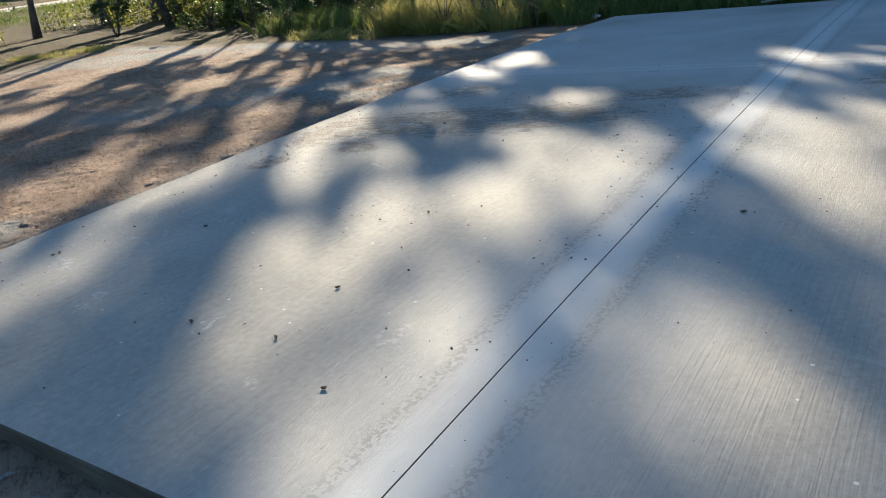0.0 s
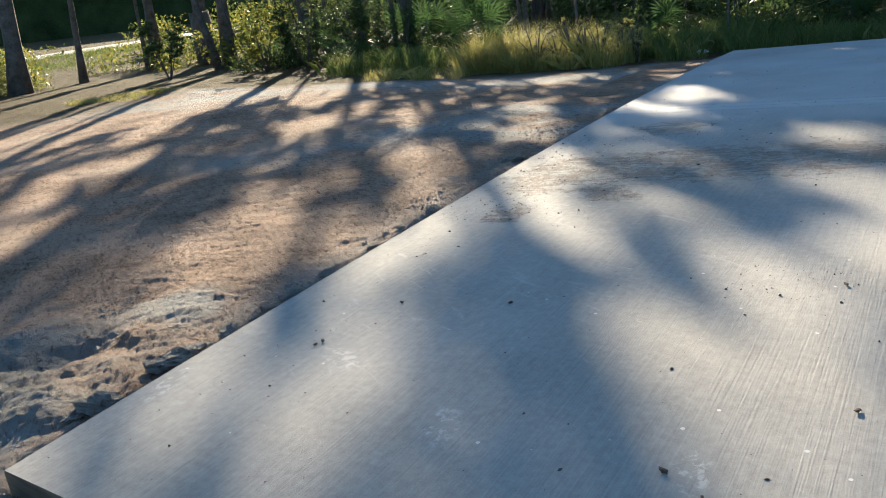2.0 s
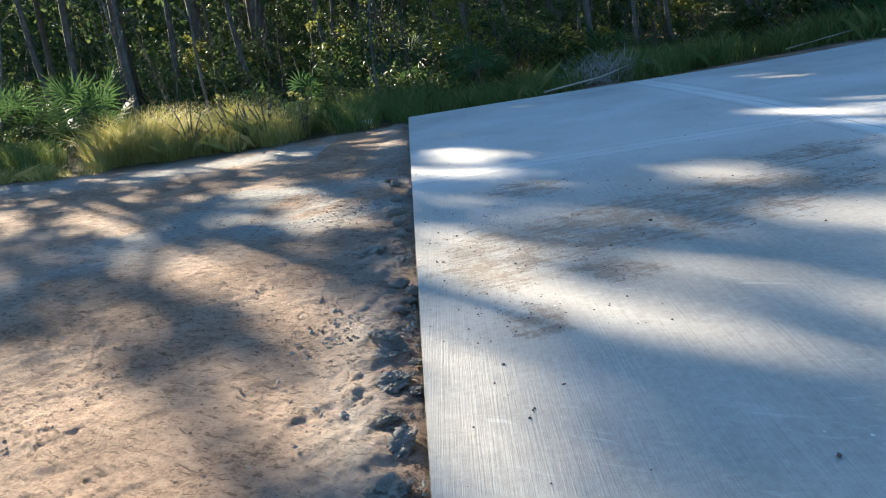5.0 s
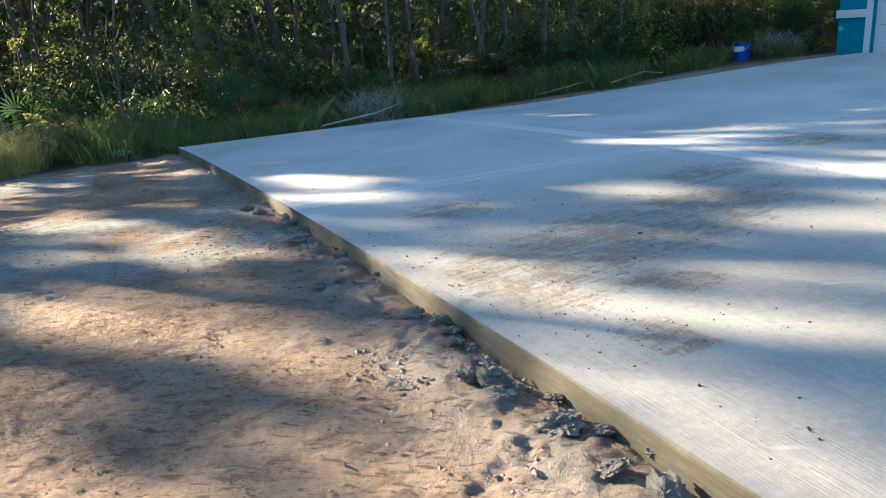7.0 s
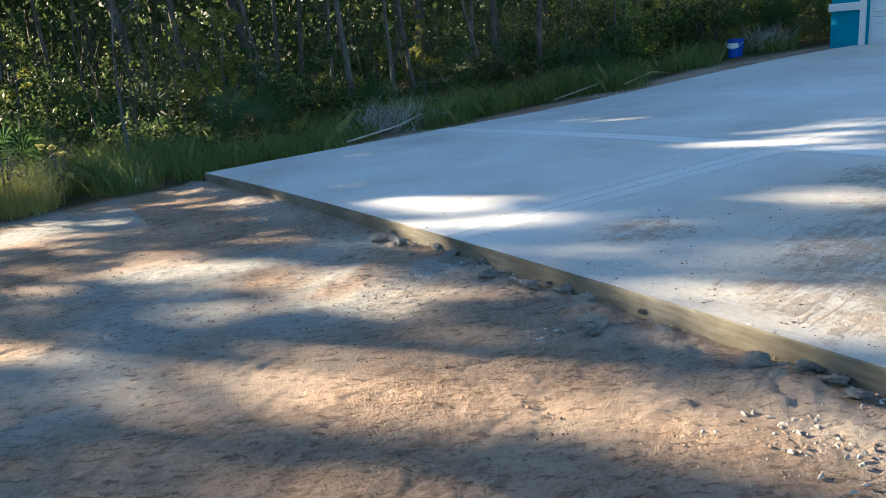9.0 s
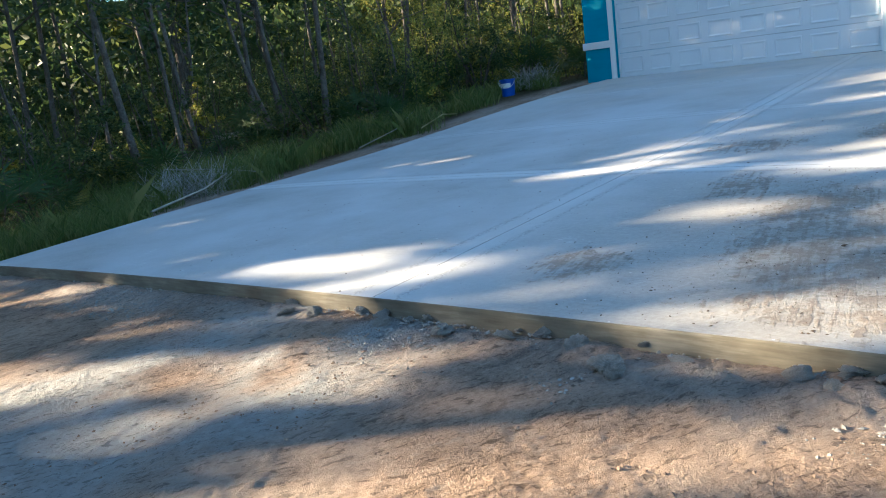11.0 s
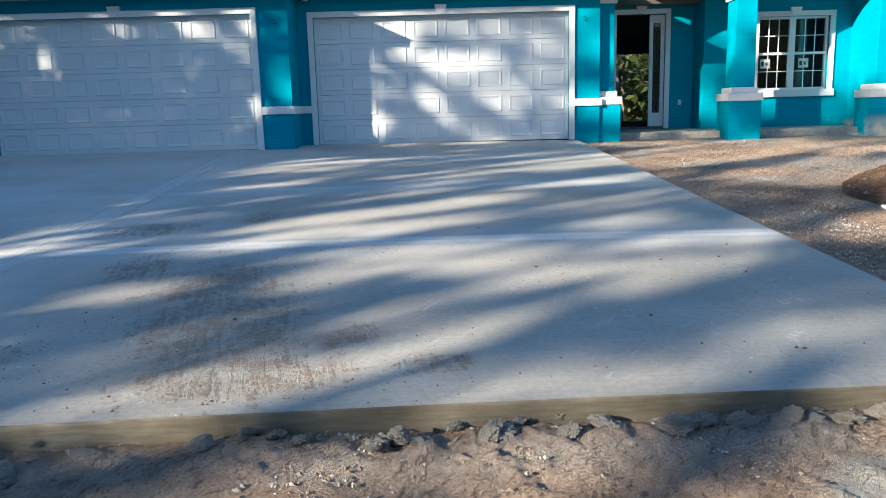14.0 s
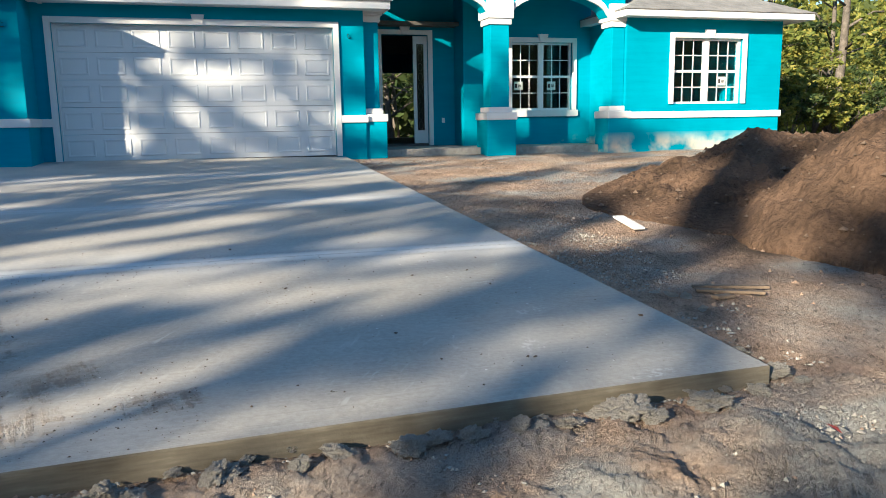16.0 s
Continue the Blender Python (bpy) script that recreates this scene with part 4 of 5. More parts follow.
LIT_SAND = [(-1.96, -3.40, 0.60, 0.25, 50), (-2.20, -1.42, 0.60, 0.34, 10), (-4.15, -1.35, 0.60, 0.30, 35), (-6.34, -4.25, 1.20, 0.30, 22), (-3.85, -4.98, 0.75, 0.40, 10), (-7.20, -3.40, 0.65, 0.22, 18),
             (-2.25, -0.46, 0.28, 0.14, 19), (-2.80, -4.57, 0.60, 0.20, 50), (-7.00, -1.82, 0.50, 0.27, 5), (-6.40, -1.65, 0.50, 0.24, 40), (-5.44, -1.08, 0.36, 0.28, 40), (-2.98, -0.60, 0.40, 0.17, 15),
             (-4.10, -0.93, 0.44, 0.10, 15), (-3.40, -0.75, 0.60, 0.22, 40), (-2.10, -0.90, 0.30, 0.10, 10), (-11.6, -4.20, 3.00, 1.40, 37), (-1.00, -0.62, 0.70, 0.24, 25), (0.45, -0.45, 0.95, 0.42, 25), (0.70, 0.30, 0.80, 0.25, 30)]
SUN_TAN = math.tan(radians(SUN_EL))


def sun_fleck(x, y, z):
    """How far, 0 to 1, leaves are cleared on the sun's ray through these points."""
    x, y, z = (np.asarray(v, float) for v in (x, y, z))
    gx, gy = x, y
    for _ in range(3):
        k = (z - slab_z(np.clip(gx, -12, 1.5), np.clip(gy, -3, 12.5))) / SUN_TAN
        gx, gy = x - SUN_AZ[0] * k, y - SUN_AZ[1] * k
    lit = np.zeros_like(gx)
    for cx, cy, a, b, turn in LIT_DRIVE + LIT_UPPER + LIT_SAND:
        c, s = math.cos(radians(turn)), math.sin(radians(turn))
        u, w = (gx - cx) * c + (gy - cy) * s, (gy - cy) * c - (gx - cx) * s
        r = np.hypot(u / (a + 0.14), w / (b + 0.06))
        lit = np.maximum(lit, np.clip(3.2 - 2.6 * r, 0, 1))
    # smaller invented flecks from noise: up the drive, on the house and past the drive's edge
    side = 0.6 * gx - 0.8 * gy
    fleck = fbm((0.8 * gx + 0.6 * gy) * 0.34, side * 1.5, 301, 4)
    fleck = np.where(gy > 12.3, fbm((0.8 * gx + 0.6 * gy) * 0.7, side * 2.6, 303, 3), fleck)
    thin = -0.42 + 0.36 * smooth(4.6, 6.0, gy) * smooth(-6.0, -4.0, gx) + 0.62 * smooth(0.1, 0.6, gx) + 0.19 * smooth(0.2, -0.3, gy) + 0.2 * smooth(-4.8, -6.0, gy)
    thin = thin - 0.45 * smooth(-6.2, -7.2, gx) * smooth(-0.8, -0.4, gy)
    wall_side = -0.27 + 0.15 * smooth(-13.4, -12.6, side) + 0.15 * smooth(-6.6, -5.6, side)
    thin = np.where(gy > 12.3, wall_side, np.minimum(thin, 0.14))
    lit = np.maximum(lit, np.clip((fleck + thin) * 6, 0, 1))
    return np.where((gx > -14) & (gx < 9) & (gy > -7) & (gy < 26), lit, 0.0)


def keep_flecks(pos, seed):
    """Which leaves at these points stay: those that would shade the lit patches are dropped."""
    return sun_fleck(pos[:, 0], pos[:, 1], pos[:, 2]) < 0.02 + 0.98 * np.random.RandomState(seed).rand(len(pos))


def leaf_cloud(name, centres, radii, count, size, mat, parent, seed, flat=0.75, droop=0.0):
    """Many single leaves scattered through uneven clumps."""
    rs = np.random.RandomState(seed)
    centres, radii = np.array(centres), np.array(radii)
    d = rs.normal(size=(count, 3))
    d /= np.linalg.norm(d, axis=1, keepdims=True)
    # twigs first, then leaves close about each twig, so that real gaps stay open
    twigs = max(count // 34, 6)
    tp = rs.choice(len(centres), twigs, p=radii ** 2 / (radii ** 2).sum())
    td = rs.normal(size=(twigs, 3))
    td /= np.linalg.norm(td, axis=1, keepdims=True)
    tpos = centres[tp] + td * rs.rand(twigs, 1) ** 0.5 * radii[tp, None] * np.array([1, 1, flat])
    pick = rs.randint(0, twigs, count)
    pos = tpos[pick] + d * rs.rand(count, 1) ** 0.6 * (0.24 * radii[tp][pick, None] + 0.8 * size) * np.array([1, 1, 0.7])
    u = rs.normal(size=(count, 3))
    u[:, 2] = u[:, 2] * 0.6 - droop
    u /= np.linalg.norm(u, axis=1, keepdims=True)
    w = np.cross(u, rs.normal(size=(count, 3)))
    w /= np.linalg.norm(w, axis=1, keepdims=True)
    s = size * (0.6 + 0.8 * rs.rand(count, 1))
    a, b = u * s, w * s * 0.42
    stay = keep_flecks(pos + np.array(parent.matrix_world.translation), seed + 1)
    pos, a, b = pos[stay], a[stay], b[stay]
    verts = np.stack([pos - a, pos + b - 0.1 * a, pos + a, pos - b - 0.1 * a], 1).reshape(-1, 3)
    faces = np.arange(len(pos) * 4).reshape(-1, 4)
    return mesh_of(name, verts.tolist(), faces.tolist(), mat, parent)


def tree(x, y, h, r, seed, lean=(0, 0), crown0=0.35, leaves=3500, size=0.11, mat=None, spread=0.28, bare=False):
    rs = random.Random(seed)
    t = tagged(empty("tree", Matrix.Translation((x, y, gz(x, y) - 0.1))), "tall slim woodland tree with rough grey bark", "tree", "woodland trees")
    bm = bmesh.new()
    pts, rad = [], []
    bend = (rs.uniform(-0.25, 0.25), rs.uniform(-0.25, 0.25))
    for i in range(9):
        u = i / 8
        pts.append((lean[0] * u * h + bend[0] * math.sin(u * 3), lean[1] * u * h + bend[1] * math.sin(u * 3.6), u * h * 0.92))
        rad.append(r * (1 - 0.78 * u) * (1.45 if i == 0 else 1.0))
    tube(bm, pts, rad, 9)
    part("trunk", bm, BARK, t)
    cs, cr = [], []
    n = 6 if bare else 11
    for i in range(n):
        u = crown0 + (0.95 - crown0) * (i + rs.random() * 0.6) / n
        k = min(int(u * 8), 7)
        f = u * 8 - k
        p0 = Vector(pts[k]).lerp(Vector(pts[k + 1]), f)
        ang = rs.uniform(0, math.tau)
        ln = h * spread * (1.15 - u * 0.75) * rs.uniform(0.6, 1.2)
        tip = p0 + Vector((math.cos(ang) * ln, math.sin(ang) * ln, ln * rs.uniform(0.15, 0.6)))
        mid = p0.lerp(tip, 0.5) + Vector((rs.uniform(-0.15, 0.15), rs.uniform(-0.15, 0.15), 0.12 * ln))
        rr = r * 0.34 * (1.1 - u)
        bm = bmesh.new()
        tube(bm, [p0, mid, tip], [rr + 0.012, rr * 0.6 + 0.01, 0.008], 5)
        part("limb", bm, BARK, t)
        cs += [mid.lerp(tip, 0.4), tip]
        cr += [ln * 0.34 + 0.15, ln * 0.42 + 0.2]
    if not bare:
        leaf_cloud("crown", cs, cr, leaves, size, mat or LEAF, t, seed)
    return t


def bush(x, y, r, h, seed, mat=None, count=1500, size=0.06):
    rs = random.Random(seed)
    b = tagged(empty("bush", Matrix.Translation((x, y, gz(x, y)))), "leafy green understorey bush at the wood's edge", "bush", "understorey bushes")
    bm = bmesh.new()
    cs, cr = [], []
    for i in range(7):
        a = rs.uniform(0, math.tau)
        tip = Vector((math.cos(a) * r * rs.uniform(0.3, 0.9), math.sin(a) * r * rs.uniform(0.3, 0.9), h * rs.uniform(0.45, 1.0)))
        tube(bm, [(0, 0, -0.05), tip * 0.5 + Vector((0, 0, 0.1)), tip], [0.018, 0.012, 0.004], 4)
        cs += [tip, tip * 0.65]
        cr += [r * 0.34, r * 0.38]
    part("branchwork", bm, BARK, b)
    leaf_cloud("foliage", cs, cr, count, size, mat or LEAF, b, seed)
    return b


def palmetto(x, y, r, seed, fans=13):
    """Saw palmetto: fans of narrow blades on bare stalks."""
    rs = random.Random(seed)
    p = tagged(empty("palmetto", Matrix.Translation((x, y, gz(x, y)))), "low green fan palm with stiff pointed blades", "palm", "palmettos")
    for i in range(fans):
        vs, fs = [], []
        a = rs.uniform(0, math.tau)
        el = rs.uniform(0.25, 1.2)
        d = Vector((math.cos(a) * math.cos(el), math.sin(a) * math.cos(el), math.sin(el)))
        hub = d * r * rs.uniform(0.55, 0.95)
        side = d.cross(Vector((0, 0, 1))).normalized()
        up = side.cross(d).normalized() * 0.008
        vs += [side * -0.008, side * 0.008, up, hub]
        fs += [(0, 1, 3), (1, 2, 3), (2, 0, 3)]
        n = 15
        for k in range(n):
            w = (k / (n - 1) - 0.5) * 3.7
            bd = (d * math.cos(w) + side * math.sin(w) + Vector((0, 0, -0.12))).normalized()
            ln = r * rs.uniform(0.42, 0.55) * (1 - 0.18 * abs(w) / 1.85)
            pw = bd.cross(d.cross(side)).normalized() * 0.016
            tip = hub + bd * ln - Vector((0, 0, 0.10 * ln))
            mid = hub + bd * ln * 0.5
            b0 = len(vs)
            vs += [mid + pw, tip, mid - pw]
            fs += [(3, b0, b0 + 1, b0 + 2)]
        mesh_of("frond", vs, fs, PALM, p)
    return p


def grass(name, spots, mat, label, seed, width=1.0, lean=0.5):
    """Blades in tufts; spots: x, y, radius, count, height."""
    rs = np.random.RandomState(seed)
    vs = []
    for x, y, r, n, hh in spots:
        ang, rr = rs.rand(n) * math.tau, r * np.sqrt(rs.rand(n))
        bx, by = x + np.cos(ang) * rr, y + np.sin(ang) * rr
        bz = ground_z(bx, by) - 0.02
        h = hh * (0.45 + 0.75 * rs.rand(n))
        dx, dy = rs.normal(size=n) * lean * h, rs.normal(size=n) * lean * h
        wa = rs.rand(n) * math.tau
        w = (0.004 + 0.004 * rs.rand(n)) * width
        wx, wy = np.cos(wa) * w, np.sin(wa) * w
        a = np.stack([bx - wx, by - wy, bz], -1)
        b = np.stack([bx + wx, by + wy, bz], -1)
        c = np.stack([bx + wx * 0.8 + dx * 0.3, by + wy * 0.8 + dy * 0.3, bz + h * 0.6], -1)
        d = np.stack([bx + dx, by + dy, bz + h], -1)
        e = np.stack([bx - wx * 0.8 + dx * 0.3, by - wy * 0.8 + dy * 0.3, bz + h * 0.6], -1)
        vs.append(np.stack([a, b, c, d, e], 1).reshape(-1, 3))
    vs = np.concatenate(vs)
    fs = np.arange(len(vs)).reshape(-1, 5)
    ob = mesh_of(name, vs.tolist(), fs.tolist(), mat)
    return tagged(ob, label, "grass", kind="stuff")


# woods: beyond the sand on the far side, and along the side of the drive
TREES = []
rt = random.Random(5)


def wood_row(n, along, depth, hs, seed0, leaves, size, crown0=(0.3, 0.5), thick=1.0):
    for i in range(n):
        u = (i + rt.uniform(0.15, 0.85)) / n
        x, y = along(u)
        x += rt.uniform(-depth, depth)
        y += rt.uniform(-depth, depth)
        TREES.append(tree(x, y, rt.uniform(*hs), thick * rt.uniform(0.045, 0.105), seed0 + i, (rt.uniform(-0.08, 0.08), rt.uniform(-0.08, 0.08)),
                          rt.uniform(*crown0), leaves, size, rt.choice((LEAF, LEAF, LEAF_SUNLIT))))


wood_row(9, lambda u: (-14.5 - 3.0 * u, 1.0 + 19 * u), 1.0, (6, 9), 100, 5600, 0.042, thick=0.7)
wood_row(12, lambda u: (-19.5, -4 + 28 * u), 1.6, (8, 12), 200, 4200, 0.065, thick=1.2)
wood_row(10, lambda u: (-26, -8 + 36 * u), 2.0, (10, 15), 300, 1500, 0.13)
wood_row(8, lambda u: (-13 - 8 * u, -20 + 16 * u), 1.5, (12, 14), 400, 800, 0.10, (0.56, 0.64))
for i in range(44):
    u = i / 44
    x, y = (-12.6 - rt.uniform(0, 3.5), -1.0 + 23 * u) if i % 2 else (-10.3 - 0.2 * i - rt.uniform(0, 4), -14 + 16 * u)
    if abs((y + 3.1) * 0.8 - (x + 10.2) * 0.6) > 1.6:
        bush(x - 1.0, y, rt.uniform(0.6, 1.1), rt.uniform(0.8, 2.2), 500 + i, rt.choice((LEAF, LEAF, LEAF_SUNLIT)), 3400, 0.034)
for i in range(16):
    u = i / 16
    x, y = (-13.2 - rt.uniform(0, 2.5), 2 + 16 * u) if i % 2 else (-12.5 - rt.uniform(0, 4), -10 + 12 * u)
    if abs((y + 3.1) * 0.8 - (x + 11.2) * 0.6) > 1.6:
        palmetto(x, y, rt.uniform(0.8, 1.3), 600 + i)

for i in range(17):
    u = i / 17
    x, y = (-13.4 - rt.uniform(0, 5), 0.5 + 19 * u) if i % 3 else (-12.8 - rt.uniform(0, 6), -9 + 9 * u)
    tree(x, y, rt.uniform(4, 7), rt.uniform(0.025, 0.05), 640 + i, (rt.uniform(-0.18, 0.12), rt.uniform(-0.12, 0.12)), 0.45, bare=True)

# single trees that stand out
tree(-20.3, -4.6, 11, 0.20, 701, (0.0, 0.01), 0.45, 1500, 0.11)
tree(-17.2, 0.6, 9, 0.075, 702, (-0.10, -0.06), 0.4, 2400, 0.11)
tree(-19.4, 0.3, 10, 0.13, 703, (-0.16, -0.10), 0.4, 2600, 0.11)
tree(-21.3, 3.3, 10, 0.14, 704, (-0.20, -0.14), 0.4, 2600, 0.11)
tree(-15.4, 4.6, 8, 0.05, 705, (-0.03, -0.02), 0.4, 2200, 0.09)
tree(-16.2, 6.3, 8, 0.055, 706, (-0.06, 0.02), 0.35, 2400, 0.09)
tree(-17.5, 8.0, 9, 0.06, 707, (-0.12, 0.03), 0.35, 2400, 0.09, LEAF_SUNLIT)
tree(-9.4, -16.9, 10, 0.22, 708, (-0.01, 0), 0.4, 1300, 0.10)
tree(-11.8, -18.0, 8, 0.10, 709, (-0.08, 0.05), 0.3, 2600, 0.09, LEAF_SUNLIT)
tree(-10.6, -20.5, 9, 0.20, 710, (0, 0.0), 0.45, 1300, 0.10)
tree(-22.0, -15.8, 13, 0.22, 711, (-0.02, 0.0), 0.7, 400, 0.11)
tree(-15.9, -17.6, 12, 0.24, 712, (0, 0), 0.6, 800, 0.11)
# added trees whose unseen crowns cast shade on the sand and drive
tree(-15.6, -6.2, 6.8, 0.07, 713, (-0.03, 0.02), 0.62, 1000, 0.09, LEAF_SUNLIT)
tree(-16.8, -8.4, 7.5, 0.08, 714, (0.03, 0.02), 0.58, 1300, 0.09)
tree(-18.3, -6.3, 8.0, 0.09, 716, (0.0, 0.02), 0.62, 1800, 0.10)
tree(-21.0, -8.2, 9.5, 0.10, 717, (0.0, 0.0), 0.45, 1500, 0.10)
tree(-17.5, -4.2, 6.5, 0.08, 715, (0.03, -0.04), 0.4, 1000, 0.09)
tree(-21.3, -12.4, 10, 0.10, 718, (0.0, 0.0), 0.76, 800, 0.09)
tree(-21.2, -10.6, 10, 0.10, 719, (0.0, 0.0), 0.76, 1500, 0.09, LEAF_SUNLIT)


def added_shade_trees(n, far, count, size):
    """A row of added trees, crowns out of view, with leaves set along sun rays to shade the plot."""
    rs = np.random.RandomState(901)
    row = []
    for i in range(n):
        a, l = -21.5 + 29.0 * (i + 0.5) / n + rs.normal() * 0.3, -far + rs.normal() * 1.2
        x, y = 0.8 * l + 0.6 * a, 0.6 * l - 0.8 * a
        row.append((a, l, tree(x, y, 15.5, 0.17, 902 + i, (0, 0), 0.3, bare=True)))
    side = np.array([r[0] for r in row])
    gx, gy = -12.5 + 20.5 * rs.rand(count), -7 + 32 * rs.rand(count)
    dense = fbm((0.8 * gx + 0.6 * gy) * 0.4, (0.6 * gx - 0.8 * gy) * 1.2, 311, 4)
    lush = smooth(-6.2, -7.2, gx) * (gy < 12.3) + (gy > 12.3) * smooth(-12.6, -13.4, 0.6 * gx - 0.8 * gy)
    gx[9000:15000], gy[9000:15000] = -19.0 + 6.6 * rs.rand(6000), 2.0 + 14 * rs.rand(6000)
    gx[:9000], gy[:9000] = -12.4 + 6.2 * rs.rand(9000), -0.8 + 12.5 * rs.rand(9000)
    ok = dense > rs.normal(size=count) * 0.25 - 0.28 - 0.35 * lush
    gx, gy = gx[ok], gy[ok]
    pick = np.abs((0.6 * gx - 0.8 * gy + rs.normal(size=len(gx)) * 0.5)[:, None] - side[None]).argmin(1)
    reach = (0.8 * gx + 0.6 * gy) - np.array([r[1] for r in row])[pick] + rs.normal(size=len(gx)) * 1.1
    pos = np.stack([gx + SUN_AZ[0] * reach, gy + SUN_AZ[1] * reach, slab_z(np.clip(gx, -12, 1.5), np.clip(gy, -3, 12.5)) + reach * SUN_TAN], -1)
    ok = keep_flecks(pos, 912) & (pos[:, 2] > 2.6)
    pos, pick = pos[ok], pick[ok]
    m = len(pos)
    u = rs.normal(size=(m, 3))
    u /= np.linalg.norm(u, axis=1, keepdims=True)
    w = np.cross(u, rs.normal(size=(m, 3)))
    w /= np.linalg.norm(w, axis=1, keepdims=True)
    sz = size * (0.6 + 0.8 * rs.rand(m, 1))
    p, q = u * sz, w * sz * 0.5
    for i, (a, l, t) in enumerate(row):
        k = pick == i
        o = pos[k] - np.array(t.matrix_world.translation)
        vs = np.stack([o - p[k], o + q[k], o + p[k], o - q[k]], 1).reshape(-1, 3)
        mesh_of("crown", vs.tolist(), np.arange(len(vs)).reshape(-1, 4).tolist(), LEAF, t)


added_shade_trees(11, 22.0, 69000, 0.15)
# behind the house's far end, in the sun
for i, (x, y) in enumerate(((12.5, 17), (14.5, 19), (16.5, 17.5), (18.5, 20), (15.0, 24), (20.0, 25), (12.0, 26), (23, 21), (19, 15.5), (24, 16))):
    tree(x, y, 7 + i % 4, 0.11 + 0.03 * (i % 3), 720 + i, (0.01 * (i % 3), 0.0), 0.2, 3000, 0.10, (LEAF_SUNLIT, LEAF)[i % 2])
for i in range(18):
    bush(11.6 + 1.1 * (i % 9) + 0.4 * (i // 9), 14.6 + 1.6 * (i // 9) + 0.35 * (i % 4), 1.1, 1.5 + 0.5 * (i % 3), 760 + i, (LEAF_SUNLIT, LEAF, LEAF_SUNLIT)[i % 3], 1700, 0.065)
# behind the hall's back opening
for i, (x, y) in enumerate(((4.2, 26.5), (5.0, 29), (5.9, 26), (6.6, 31))):
    tree(x, y, 8, 0.13, 780 + i, (0, 0), 0.1, 2600, 0.10, LEAF)


def thicket(name, n, spot, size, mat, label, seed):
    """Dense far undergrowth: single leaves, thick and thin by turns. spot gives x, y, top for random numbers."""
    rs = np.random.RandomState(seed)
    a, b = rs.rand(n * 3), rs.rand(n * 3)
    x, y, top = spot(a, b)
    h = rs.rand(n * 3) ** 0.9 * top
    keep = fbm(x * 0.9 + h * 0.5, y * 0.9 + h * 1.1, seed, 4) + 0.0 - 0.30 * (h / top - 0.35) > rs.normal(size=n * 3) * 0.06
    x, y, h = x[keep][:n], y[keep][:n], h[keep][:n]
    m = len(x)
    pos = np.stack([x, y, ground_z(x, y) + h], -1)
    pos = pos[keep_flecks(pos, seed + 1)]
    m = len(pos)
    u = rs.normal(size=(m, 3))
    u /= np.linalg.norm(u, axis=1, keepdims=True)
    w = np.cross(u, rs.normal(size=(m, 3)))
    w /= np.linalg.norm(w, axis=1, keepdims=True)
    s = size * (0.55 + 0.9 * rs.rand(m, 1))
    p, q = u * s, w * s * 0.45
    vs = np.stack([pos - p, pos + q, pos + p, pos - q], 1).reshape(-1, 3)
    ob = mesh_of(name, vs.tolist(), np.arange(m * 4).reshape(-1, 4).tolist(), mat)
    return tagged(ob, label, "undergrowth", kind="stuff")


thicket("undergrowth", 105000, lambda a, b: (-13.3 - 9 * a ** 1.2 - 0.12 * 23 * b, -2.0 + 25 * b, 0.6 + 1.9 * a), 0.031, LEAF, "dense dark green undergrowth beside the drive", 801)
# brighter stretch: its sunlight comes from the leaf colour
thicket("undergrowth", 44000, lambda a, b: (-13.6 - 5.5 * a - 2 * b, 8.5 + 13 * b, 1.6 + 3.0 * a), 0.034, LEAF_SUNLIT, "yellow-green sunlit undergrowth beside the drive", 802)
thicket("undergrowth", 60000, lambda a, b: (-12.6 - 10 * a - 2.5 * np.sin(b * 3.1), -13 + 13.5 * b, (0.45 + (1.7 + 1.9 * b) * a) * np.where(np.abs((-13 + 13.5 * b + 3.1) * 0.8 - (-12.6 - 10 * a - 2.5 * np.sin(b * 3.1) + 11.2) * 0.6) < 1.2, 0.35, 1.0)), 0.05, LEAF, "dense dark undergrowth beyond the sand", 803)
thicket("undergrowth", 26000, lambda a, b: (-25 - 10 * a, -26 + 52 * b, 6.0 + 0 * a), 0.17, LEAF, "deep shaded wood behind the first trees", 804)
thicket("undergrowth", 30000, lambda a, b: (-37 - 8 * a, -40 + 75 * b, 10.0 + 0 * a), 0.36, LEAF, "far dark wood", 805)
thicket("undergrowth", 22000, lambda a, b: (-40 + 50 * b, 28 + 10 * a, 10.0 + 0 * a), 0.34, LEAF, "far wood behind the house", 806)
thicket("undergrowth", 16000, lambda a, b: (14 + 30 * a, 22 + 22 * b, 8.0 + 0 * a), 0.26, LEAF_SUNLIT, "far sunlit wood behind the house", 807)
thicket("undergrowth", 9000, lambda a, b: (-4 + 44 * b, -24 - 14 * a, 8.0 + 0 * a), 0.30, LEAF, "far wood across the road", 808)
thicket("undergrowth", 10000, lambda a, b: (24 + 12 * a, -24 + 44 * b, 8.0 + 0 * a), 0.30, LEAF, "far wood beside the plot", 809)
thicket("undergrowth", 7000, lambda a, b: (-13.8 - 5 * a, -21.5 + 7 * b, 1.0 + 0.9 * a), 0.06, LEAF_SUNLIT, "sunlit scrub at the far edge of the sand", 810)
thicket("undergrowth", 6000, lambda a, b: (-7.0 - 4.5 * a, -21.0 + 4.0 * b, 0.7 + 0.5 * a), 0.05, LEAF_SUNLIT, "low leafy scrub round the far trunks", 811)

